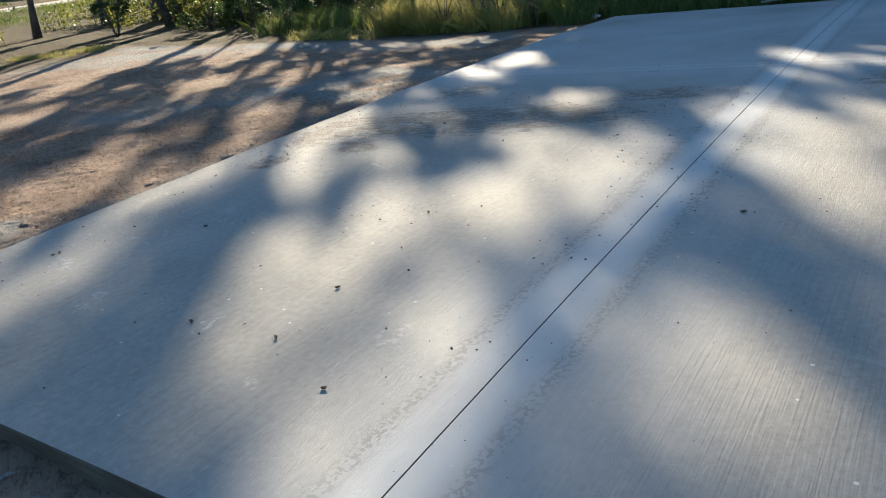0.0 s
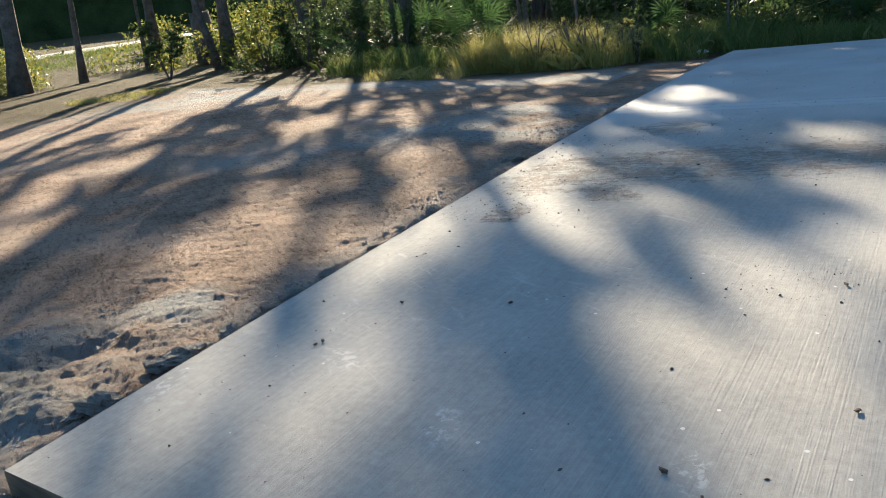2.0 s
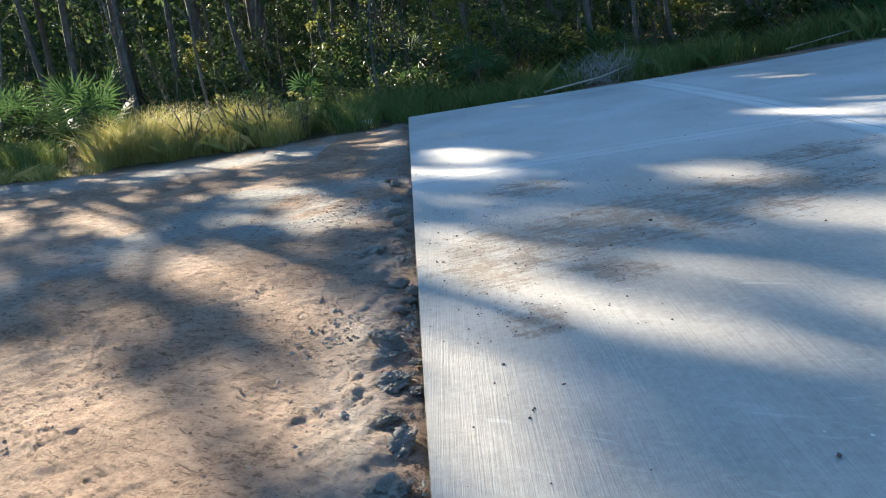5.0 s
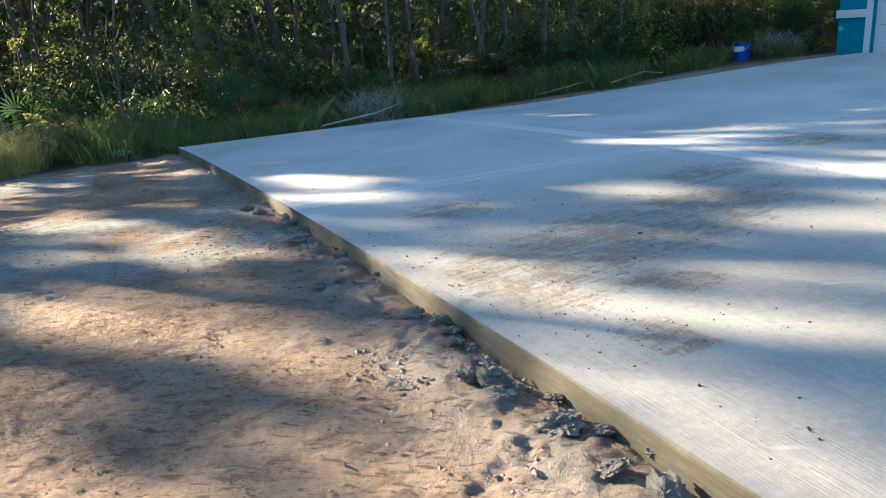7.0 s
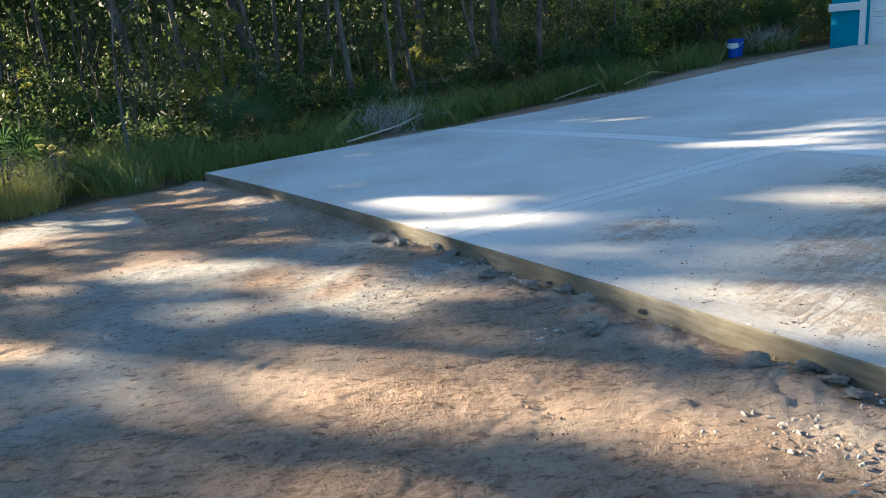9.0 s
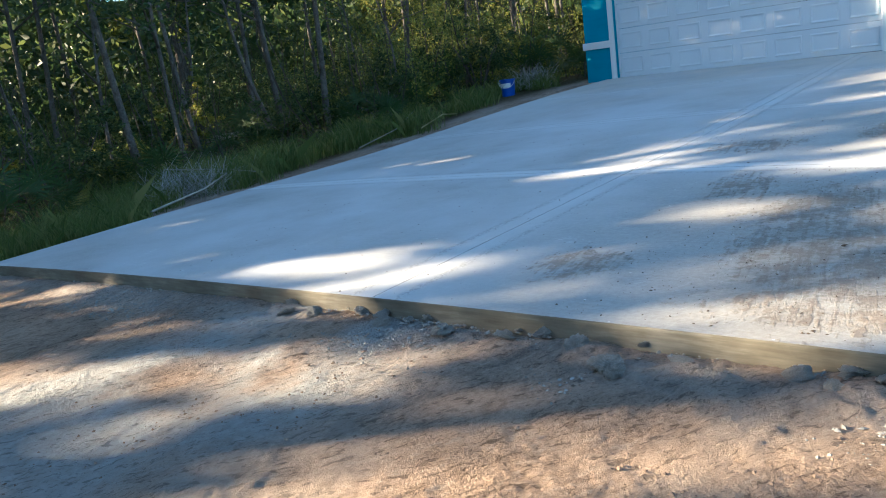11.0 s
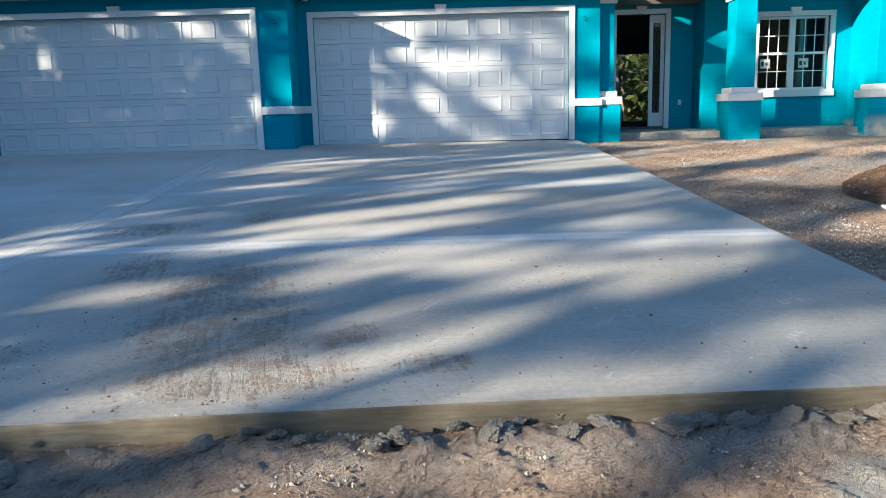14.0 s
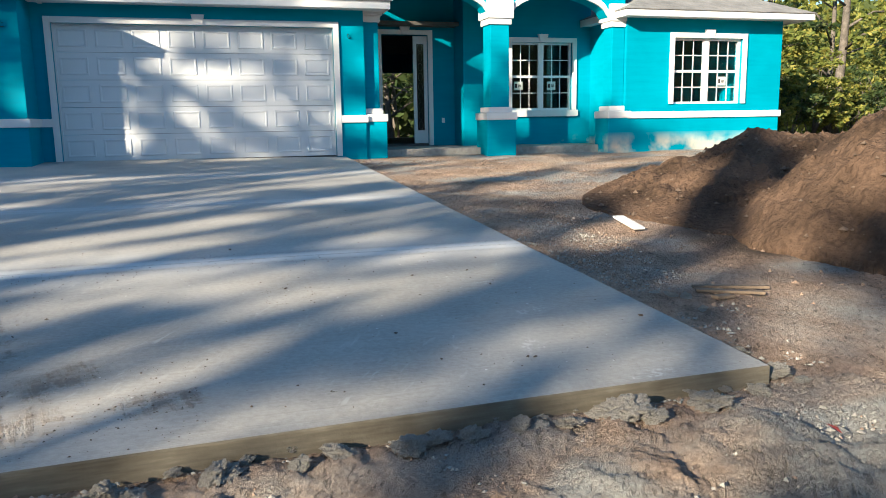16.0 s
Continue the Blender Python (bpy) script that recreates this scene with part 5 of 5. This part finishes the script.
# many thin bare stems between the trees
def stems(n, spot, seed):
    rs = np.random.RandomState(seed)
    vs, fs = [], []
    for i in range(n):
        x, y = spot(rs.rand(), rs.rand())
        h, r = 1.2 + 3.2 * rs.rand(), 0.006 + 0.016 * rs.rand() ** 2
        lx, ly = rs.normal(size=2) * 0.16 * h
        bx, by = rs.normal(size=2) * 0.10 * h
        z0 = gz(x, y) - 0.05
        b0 = len(vs)
        for k in range(5):
            u = k / 4
            q = r * (1 - 0.75 * u)
            cx, cy, cz = x + lx * u + bx * math.sin(u * 3.1), y + ly * u + by * math.sin(u * 3.1), z0 + h * u
            vs += [(cx + q, cy, cz), (cx - 0.5 * q, cy + 0.87 * q, cz), (cx - 0.5 * q, cy - 0.87 * q, cz)]
        for k in range(4):
            for m in range(3):
                p, q2 = b0 + 3 * k + m, b0 + 3 * k + (m + 1) % 3
                fs.append((p, q2, q2 + 3, p + 3))
    return tagged(mesh_of("thin_stems", vs, fs, DARKBARK), "thin bare brown stems standing in the wood", "stems", kind="stuff")


stems(300, lambda a, b: (-13.0 - 7 * a, -1 + 22 * b), 95)
stems(170, lambda a, b: (-12.8 - 8 * a, -13 + 13 * b), 96)
rg = random.Random(9)
verge = [(side_left(0.2 + 0.35 * i) - 0.85 - rg.random() * 1.4 - (0.6 if i > 7 else 0.0), 0.1 + 0.35 * i, 0.38, 260, 0.28 + 0.2 * rg.random()) for i in range(34)]
verge += [(-11.35 - 1.9 * rg.random(), -1.4 + 2.6 * rg.random(), 0.35, 320, 0.30) for i in range(26)]
verge += [(-12.0 - 2.2 * rg.random(), -2 + 9 * rg.random(), 0.45, 260, 0.5) for i in range(34)]
verge += [(-11.2 - 2.6 * rg.random(), -9 + 8 * rg.random(), 0.4, 240, 0.45) for i in range(40)]
grass("grass", verge, GRASS, "rough green grass along the wood's edge", 21, 0.7)
weeds = [(-10.75 - 0.9 * rg.random(), -4.3 + 2.3 * rg.random(), 0.3, 420, 0.26 + 0.28 * rg.random()) for i in range(26)]
weeds += [(-10.5 - 2.1 * k / 24 - 0.5 * rg.random(), -5.0 + 1.7 * k / 24 + 0.4 * rg.random(), 0.3, 380, 0.32 + 0.42 * rg.random()) for k in range(24)]
weeds += [(-10.0 - 0.5 * rg.random(), -6.5 + 2.0 * rg.random(), 0.2, 120, 0.22) for i in range(8)]
weeds += [(-7.6 - 1.6 * rg.random(), -10.6 - 1.2 * rg.random(), 0.3, 160, 0.12) for i in range(10)]
grass("weeds", weeds, DRYGRASS_LIT, "tall dry sunlit weeds at the edge of the sand", 22, 0.55, 0.65)
lawn = [(-16 - 14 * rg.random(), -24 - 14 * rg.random(), 1.6, 260, 0.22) for i in range(46)]
grass("lawn", lawn, GRASS, "open sunlit grass beyond the far trees", 23)
for i in range(9):
    bush(-10.9 - 0.5 * rg.random(), -4.2 + 0.27 * i, 0.34, 0.5 + 0.35 * rg.random(), 830 + i, DRYGRASS_LIT, 700, 0.022)
for i, (x, y, r) in enumerate(((-13.6, -6.2, 1.2), (-14.2, -8.0, 1.3), (-13.4, -9.6, 1.2), (-15.2, -7.0, 1.4), (-13.9, 12.4, 1.2), (-14.8, 13.6, 1.3), (-15.6, 11.2, 1.1), (-13.2, 14.2, 1.0))):
    palmetto(x, y, r, 860 + i, 15)

# far sandy road
bm = bmesh.new()
prev = None
for i in range(31):
    x = -60 + i * 3.0
    pair = [bm.verts.new((x, -40.0 + 0.12 * (x + 30) + dy, gz(x, -40 + dy) + 0.02)) for dy in (-2.2, 2.2)]
    if prev:
        bm.faces.new((prev[0], pair[0], pair[1], prev[1]))
    prev = pair
ROADM = simple("pale_sandy_road", (0.36, 0.33, 0.28), (0.48, 0.45, 0.40), 0.6, 0.95, 0.2)
tagged(part("road", bm, ROADM), "pale sandy road beyond the trees", "road", kind="structure")


# ---- the heap of topsoil ----
def build_heap():
    xs, ys = np.arange(0.9, 8.3, 0.04), np.arange(-0.6, 8.6, 0.04)
    gx, gy = np.meshgrid(xs, ys, indexing="ij")
    h = pile_height(gx, gy)
    z = ground_z(gx, gy) + np.where(h > 0.015, h, -0.12)
    ny = len(ys)
    i, j = np.meshgrid(np.arange(len(xs) - 1), np.arange(ny - 1), indexing="ij")
    a = (i * ny + j).ravel()
    hf = h.ravel()
    faces = np.stack([a, a + ny, a + ny + 1, a + 1], -1)
    faces = faces[hf[faces].max(1) > 0.015]
    ob = mesh_of("topsoil_heap", np.stack([gx, gy, z], -1).reshape(-1, 3).tolist(), faces.tolist(), SOILM, None, False)
    return tagged(ob, "large heap of dark brown topsoil on the ground", "soil heap")


build_heap()

# ---- clods, crumbs and litter ----
def lump_mesh(name, seed, mat, sub=2, sharp=0.35):
    bm = bmesh.new()
    bmesh.ops.create_icosphere(bm, subdivisions=sub, radius=1.0)
    for v in bm.verts:
        n = noise.noise(v.co * 1.3 + Vector((seed * 7.1, 0, 0))) * sharp + noise.noise(v.co * 3.6 + Vector((0, seed * 3.3, 0))) * sharp * 0.55
        n += noise.noise(v.co * 8.0 + Vector((seed, seed, 0))) * sharp * 0.4
        v.co *= 1 + n
        v.co.z *= 0.66
    me = bpy.data.meshes.new(name)
    bm.to_mesh(me)
    bm.free()
    me.materials.append(mat)
    return me




def clod_mesh(seed):
    """A crumbly clod: one lump with knobs and crevices at three sizes."""
    bm = bmesh.new()
    bmesh.ops.create_icosphere(bm, subdivisions=4, radius=1.0)
    off = Vector((seed * 5.3, seed * 2.1, 0))
    for v in bm.verts:
        p = v.co.copy()
        n = 0.55 * noise.noise(p * 1.1 + off) + 0.5 * (abs(noise.noise(p * 2.4 + off)) - 0.2) + 0.34 * (abs(noise.noise(p * 5.5 - off)) - 0.2) + 0.2 * noise.noise(p * 12 + off)
        v.co = p * (0.92 + n)
        v.co.z = v.co.z * 0.7 if v.co.z > 0 else v.co.z * 0.45
    me = bpy.data.meshes.new("clod")
    bm.to_mesh(me)
    bm.free()
    me.materials.append(CLOD)
    return me


CLODS = [clod_mesh(k) for k in range(5)]
rc = random.Random(14)
spots = [(-0.80, -0.14, 0.115), (-0.70, -0.22, 0.07), (-0.42, -0.16, 0.09), (-0.34, -0.22, 0.05), (-1.04, -0.17, 0.07), (-2.30, -0.22, 0.07), (-3.99, -0.42, 0.07), (-3.93, -0.47, 0.05), (-4.20, -0.30, 0.06), (-4.55, -0.32, 0.055), (-3.35, -0.25, 0.06), (-3.22, -0.3, 0.045), (-2.65, -0.25, 0.075), (-2.72, -0.30, 0.06), (-2.56, -0.27, 0.05),
         (-1.66, -0.20, 0.08), (-1.55, -0.16, 0.06), (-1.42, -0.18, 0.07), (-1.24, -0.16, 0.075), (-1.16, -0.2, 0.05), (-1.90, -0.18, 0.06), (-2.05, -0.22, 0.05), (-0.12, -0.10, 0.055), (0.08, 0.06, 0.075), (0.12, -0.05, 0.05),
         (-4.9, -0.36, 0.06), (-5.3, -0.38, 0.05), (-5.8, -0.42, 0.07), (-6.0, -0.45, 0.06), (0.38, 1.35, 0.055), (0.45, 1.30, 0.045), (0.33, 1.45, 0.035), (0.40, 1.05, 0.035), (-3.75, -0.28, 0.04), (-3.0, -0.22, 0.045)]
for i in range(80):
    x = rc.uniform(-7.0, 0.2)
    spots.append((x, front_y(x) - 0.04 + 0.45 * rc.random() ** 2, rc.uniform(0.02, 0.05)))
for k, (x, y, r) in enumerate(spots):
    r *= 0.75
    ob = new("clod", CLODS[k % 5])
    ob.matrix_world = pose(x, y, gz(x, y) + r * 0.3 + 0.012, rc.uniform(-20, 20), rc.uniform(-20, 20), rc.uniform(0, 360)) @ Matrix.Diagonal((r * rc.uniform(0.9, 1.5), r, r * rc.uniform(0.7, 1.0), 1))
    tagged(ob, "crumbly grey clod of set cement beside the slab", "clod", "cement clods")


def crumbs(name, pts, mat, label, seed):
    """Small angular lumps; pts: x, y, z, radius."""
    rs = np.random.RandomState(seed)
    pts = np.array(pts)
    n = len(pts)
    base = np.array([(1, 0, 0), (-1, 0, 0), (0, 1, 0), (0, -1, 0), (0, 0, 0.8), (0, 0, -0.5)], float)
    tri = np.array([(0, 2, 4), (2, 1, 4), (1, 3, 4), (3, 0, 4), (2, 0, 5), (1, 2, 5), (3, 1, 5), (0, 3, 5)])
    v = base[None] * (0.6 + 0.8 * rs.rand(n, 6, 1)) * pts[:, None, 3:4]
    v[:, :, 0] *= 0.8 + 0.9 * rs.rand(n, 1)
    a = rs.rand(n) * math.tau
    c, s = np.cos(a)[:, None], np.sin(a)[:, None]
    x, y = v[:, :, 0] * c - v[:, :, 1] * s, v[:, :, 0] * s + v[:, :, 1] * c
    v = np.stack([x, y, v[:, :, 2]], -1) + pts[:, None, :3]
    f = (tri[None] + 6 * np.arange(n)[:, None, None]).reshape(-1, 3)
    return tagged(mesh_of(name, v.reshape(-1, 3).tolist(), f.tolist(), mat), label, "debris", kind="stuff")


def on_ground(n, fx, fy, r0, r1, seed):
    rs = np.random.RandomState(seed)
    a, b = rs.rand(n), rs.rand(n)
    x, y = fx(a, b), fy(a, b)
    # gathered in drifts, not spread evenly
    ok = fbm((y * 0.914 - x * 0.407) * 1.5, (x * 0.914 + y * 0.407) * 4.0, 91, 4) > rs.normal(size=n) * 0.13 - 0.10
    x, y = x[ok], y[ok]
    r = r0 + (r1 - r0) * rs.rand(len(x)) ** 2.2
    return np.stack([x, y, ground_z(x, y) + r * 0.3 + 0.008, r], -1)


CEMENTBIT = simple("grey_cement_crumb", (0.19, 0.178, 0.158), (0.40, 0.38, 0.34), 12, 0.97, 0.4)
SANDCLOD = simple("sandy_crumb", (0.15, 0.104, 0.075), (0.33, 0.235, 0.17), 5, 0.97, 0.5)
crumbs("cement_crumbs", np.concatenate([on_ground(7000, lambda a, b: -9 + 9.3 * a, lambda a, b: front_y(-9 + 9.3 * a) - 0.02 - 0.55 * b ** 1.6, 0.0025, 0.010, 31),
                                        on_ground(1500, lambda a, b: -0.35 + 1.7 * (a - 0.5), lambda a, b: -0.75 + 0.95 * (b - 0.5), 0.004, 0.013, 32),
                                        on_ground(2600, lambda a, b: 0.12 + 1.1 * a * (0.3 + b), lambda a, b: 0.1 + 5.5 * b, 0.003, 0.014, 33)]), CEMENTBIT, "grey cement crumbs strewn along the slab", 61)
crumbs("sand_crumbs", np.concatenate([on_ground(9000, lambda a, b: -7 + 8.2 * a, lambda a, b: -0.1 - 3.0 * b ** 1.4, 0.002, 0.009, 34),
                                      on_ground(2600, lambda a, b: 0.2 + 5 * a, lambda a, b: 1 + 10.5 * b, 0.004, 0.022, 35)]), SANDCLOD, "loose crumbs of brown sand", 62)

# loose bits on the heap
rs = np.random.RandomState(88)
hx, hy = 1.2 + 6.0 * rs.rand(2600), -0.2 + 7.6 * rs.rand(2600)
hh = pile_height(hx, hy)
hx, hy, hh = hx[hh > 0.03], hy[hh > 0.03], hh[hh > 0.03]
hr = 0.005 + 0.03 * rs.rand(len(hx)) ** 4
crumbs("soil_crumbs", np.stack([hx, hy, ground_z(hx, hy) + hh + hr * 0.2, hr], -1), DIRTBIT, "loose crumbs of soil on the heap", 66)


def on_slab(n, fx, fy, r0, r1, seed):
    rs = np.random.RandomState(seed)
    a, b = rs.rand(n), rs.rand(n)
    x, y = fx(a, b), fy(a, b)
    ok = (y > front_y(x) + 0.03) & (x < side_right(y) - 0.03)
    x, y = x[ok], y[ok]
    r = r0 + (r1 - r0) * rs.rand(len(x)) ** 4
    return np.stack([x, y, slab_z(x, y) + r * 0.3, r], -1)


gauss = lambda u: np.sqrt(2) * (u - 0.5) * 1.9
slab_bits = [on_slab(1000, lambda a, b: -8.5 * a, lambda a, b: 5.5 * b - 0.3, 0.0015, 0.0065, 41)]
for k, (cx, cy, rx, ry, n) in enumerate(((-3.4, 0.3, 0.8, 0.35, 420), (-3.9, 1.5, 0.5, 0.7, 260), (-1.9, 1.8, 0.12, 0.16, 60), (-3.6, 2.45, 0.6, 0.3, 160), (-2.6, 2.9, 0.7, 0.2, 160), (-1.0, 2.75, 0.9, 0.22, 60),
                                     (-5.2, 4.2, 0.5, 0.6, 200), (-4.85, 0.74, 0.12, 0.1, 30), (-1.6, 0.35, 0.9, 0.2, 50), (-0.7, 2.05, 0.2, 0.2, 26), (-2.7, 0.2, 0.25, 0.12, 70), (-0.6, 0.25, 0.3, 0.12, 22))):
    slab_bits.append(on_slab(n, lambda a, b: cx + gauss(a) * rx, lambda a, b: cy + gauss(b) * ry, 0.0015, 0.0058, 42 + k))
crumbs("dirt_crumbs", np.concatenate(slab_bits), DIRTBIT, "small dark crumbs of dirt lying on the driveway", 63)

PEBBLE = lump_mesh("dirt_lump", 3, DIRTBIT, 2, 0.5)
for x, y, r in ((-0.97, 0.38, 0.016), (-0.14, 0.83, 0.02), (-0.67, 1.71, 0.017), (-0.69, 2.12, 0.016), (-1.46, 0.885, 0.014), (-1.08, 2.07, 0.015), (-0.94, 0.37, 0.014), (-1.35, 0.46, 0.013), (-3.55, 1.0, 0.018), (-1.9, 1.95, 0.016), (-0.5, 2.5, 0.015), (-2.2, 3.3, 0.018)):
    ob = new("dirt_lump", PEBBLE)
    ob.matrix_world = pose(x, y, float(slab_z(x, y)) + r * 0.4, 0, 0, rc.uniform(0, 360)) @ Matrix.Diagonal((r * 0.7, r * 0.42, r * 0.4, 1))
    tagged(ob, "small dark lump of dirt on the driveway", "dirt lump", "dirt lumps")

# planks and sticks at the foot of the heap
WOOD = simple("weathered_plank", (0.09, 0.066, 0.046), (0.20, 0.15, 0.105), 7, 0.85, 0.4)
for x, y, dx, L, a in ((0.78, 1.32, 0.05, 0.42, -22), (0.86, 1.42, 0.03, 0.5, -14), (0.66, 1.22, 0.06, 0.14, 10)):
    ob = part("plank", boxed(-L / 2, L / 2, -dx / 2, dx / 2, 0, 0.018, bevel=0.003), WOOD)
    ob.matrix_world = pose(x, y, gz(x, y) + 0.025, 0, 2, a)
    tagged(ob, "short weathered offcut of wood on the dirt", "offcut", "wood offcuts")
ob = part("board", boxed(-0.25, 0.25, -0.055, 0.055, 0, 0.02, bevel=0.003), simple("pale_trim_board", (0.55, 0.56, 0.55), (0.68, 0.68, 0.66), 5, 0.7, 0.1))
ob.matrix_world = pose(1.46, 3.76, gz(1.46, 3.76) + 0.05, 0, -6, 84)
tagged(ob, "pale offcut of trim board lying against the soil heap", "board")

# blue bucket on the verge
bk = tagged(empty("bucket", pose(-12.75, 10.45, gz(-12.75, 10.45), 0, 0, 20)), "blue plastic bucket with a white label on the verge", "bucket")
bm = bmesh.new()
ri = [(0.135, 0.0), (0.16, 0.36), (0.172, 0.36), (0.172, 0.33), (0.165, 0.33), (0.15, 0.36), (0.126, 0.012)]
loops = [[bm.verts.new((r * math.cos(k * math.tau / 24), r * math.sin(k * math.tau / 24), z)) for k in range(24)] for r, z in ri]
for p, q in zip(loops, loops[1:]):
    for k in range(24):
        bm.faces.new((p[k], p[(k + 1) % 24], q[(k + 1) % 24], q[k]))
bm.faces.new(loops[0][::-1])
bm.faces.new(loops[-1])
part("pail", bm, BLUE, bk)
bm = bmesh.new()
vs = [[bm.verts.new((r * math.cos(a), r * math.sin(a), z)) for a in [math.radians(200 + 10 * k) for k in range(12)]] for r, z in ((0.1505, 0.19), (0.1565, 0.28))]
for k in range(11):
    bm.faces.new((vs[0][k], vs[0][k + 1], vs[1][k + 1], vs[1][k]))
part("label_band", bm, WHITE, bk, "white label band")
bm = bmesh.new()
tube(bm, [(0.17 * math.cos(a), -0.06 - 0.1 * math.sin(a), 0.31 - 0.13 * math.sin(a)) for a in [math.pi * k / 12 for k in range(13)]], [0.005] * 13, 5)
part("bail_handle", bm, WHITE, bk)

# fallen trunks in the wood
for pts, r in ((((-19.5, 12.6, 0.35), (-18.2, 14.0, 0.45), (-16.9, 15.4, 0.5)), 0.17), (((-19.0, 6.5, 0.2), (-17.0, 9.2, 0.35), (-15.6, 11.0, 0.5)), 0.07)):
    bm = bmesh.new()
    tube(bm, pts, [r, r * 0.9, r * 0.75], 10)
    tagged(part("fallen_log", bm, DEADWOOD), "fallen grey tree trunk lying in the undergrowth", "log", "fallen trunks")
bm = bmesh.new()
tube(bm, [(-15.6, -17.2, gz(-15.6, -17.2) - 0.05), (-15.55, -17.2, 1.1)], [0.36, 0.30], 14)
tagged(part("tree_stump", bm, BARK), "thick dark sawn-off tree stump", "stump")

# grey dead brush beside the drive, fallen sticks
def twig_pile(x, y, r, h, n, seed):
    rs = np.random.RandomState(seed)
    vs, fs = [], []
    z0 = gz(x, y)
    for i in range(n):
        a, b = rs.rand() * math.tau, rs.rand() * math.tau
        p = np.array([x + r * rs.rand() * math.cos(a), y + r * rs.rand() * math.sin(a), z0 + 0.5 * h * rs.rand() ** 1.5])
        d = np.array([math.cos(b), math.sin(b), 0.2 + 0.9 * rs.rand()])
        q = p + d / np.linalg.norm(d) * (0.15 + 0.35 * rs.rand()) * h * 1.6
        s = np.array([-d[1], d[0], 0.3]) * (0.002 + 0.004 * rs.rand())
        b0 = len(vs)
        vs += [p - s, p + s, q + s * 0.3, q - s * 0.3]
        fs += [(b0, b0 + 1, b0 + 2, b0 + 3)]
    ob = mesh_of("dead_brush", vs, fs, TWIG)
    return tagged(ob, "heap of grey dead brushwood beside the driveway", "brushwood")


twig_pile(-12.3, 2.6, 0.75, 0.62, 650, 71)
twig_pile(-12.9, 11.5, 0.6, 0.7, 420, 72)
for pts, r, mat in ((((-11.75, 5.2, 0.06), (-12.1, 6.4, 0.2), (-12.6, 7.4, 0.42)), 0.007, DEADWOOD), (((-11.7, 6.6, 0.17), (-12.0, 7.5, 0.3), (-12.1, 8.0, 0.25)), 0.012, STRAW),
                    (((-11.8, 3.4, 0.02), (-12.2, 3.1, 0.12), (-12.7, 2.4, 0.25)), 0.007, DEADWOOD), (((-11.45, 1.5, -0.12), (-11.7, 2.4, -0.02), (-11.9, 2.9, 0.1)), 0.016, DEADWOOD),
                    (((-13.2, -0.6, 0.0), (-13.6, 0.5, 0.3), (-14.1, 1.3, 0.4)), 0.006, STRAW)):
    bm = bmesh.new()
    tube(bm, pts, [r, r * 0.8, r * 0.4], 6)
    tagged(part("fallen_branch", bm, mat), "thin bare fallen branch at the wood's edge", "branch", "fallen branches")
# cord and scrap of bag by the far corner of the slab
bm = bmesh.new()
cz = gz(-11.9, -1.3)
tube(bm, [(-11.9 + 0.22 * math.cos(a), -1.35 + 0.3 * math.sin(a), cz + 0.03 + 0.10 * (1 + math.sin(a * 1.5))) for a in [k * math.tau / 16 for k in range(19)]], [0.008] * 19, 5)
tagged(part("cord", bm, STRAW), "loop of pale yellow cord on the grass", "cord")
ob = new("plastic_scrap", lump_mesh("plastic_scrap", 9, VINYL, 3, 0.8))
ob.matrix_world = pose(-11.75, -1.2, cz + 0.06, 0, 0, 30) @ Matrix.Diagonal((0.11, 0.07, 0.06, 1))
tagged(ob, "crumpled scrap of pale plastic on the grass", "scrap")
# red leaf
bm = bmesh.new()
vs = [bm.verts.new(p) for p in ((0, -0.03, 0), (0.02, 0, 0.006), (0, 0.035, 0.002), (-0.02, 0, 0.006))]
bm.faces.new(vs)
ob = part("fallen_leaf", bm, simple("red_leaf", (0.20, 0.03, 0.02), (0.30, 0.05, 0.03), 30, 0.6, 0.0))
ob.matrix_world = pose(-0.21, -0.60, gz(-0.21, -0.60) + 0.085, 20, 10, 30)
tagged(ob, "single dark red fallen leaf on the cement", "leaf")

# distance: a dim ring of far woods
bm = bmesh.new()
ring = [[bm.verts.new((95 * math.cos(a), 95 * math.sin(a), z + (1.6 * noise.noise(Vector((9 * math.cos(a), 9 * math.sin(a), 0))) if z > 0 else 0))) for a in [k * math.tau / 180 for k in range(180)]] for z in (-3, 13)]
for k in range(180):
    bm.faces.new((ring[0][k], ring[0][(k + 1) % 180], ring[1][(k + 1) % 180], ring[1][k]))
FARWOOD = simple("far_woodland", (0.018, 0.026, 0.010), (0.06, 0.075, 0.028), 0.5, 1.0, 0.0, spec=0.0)
tagged(part("backdrop", bm, FARWOOD), "dim distant belt of woodland", "backdrop", kind="structure")
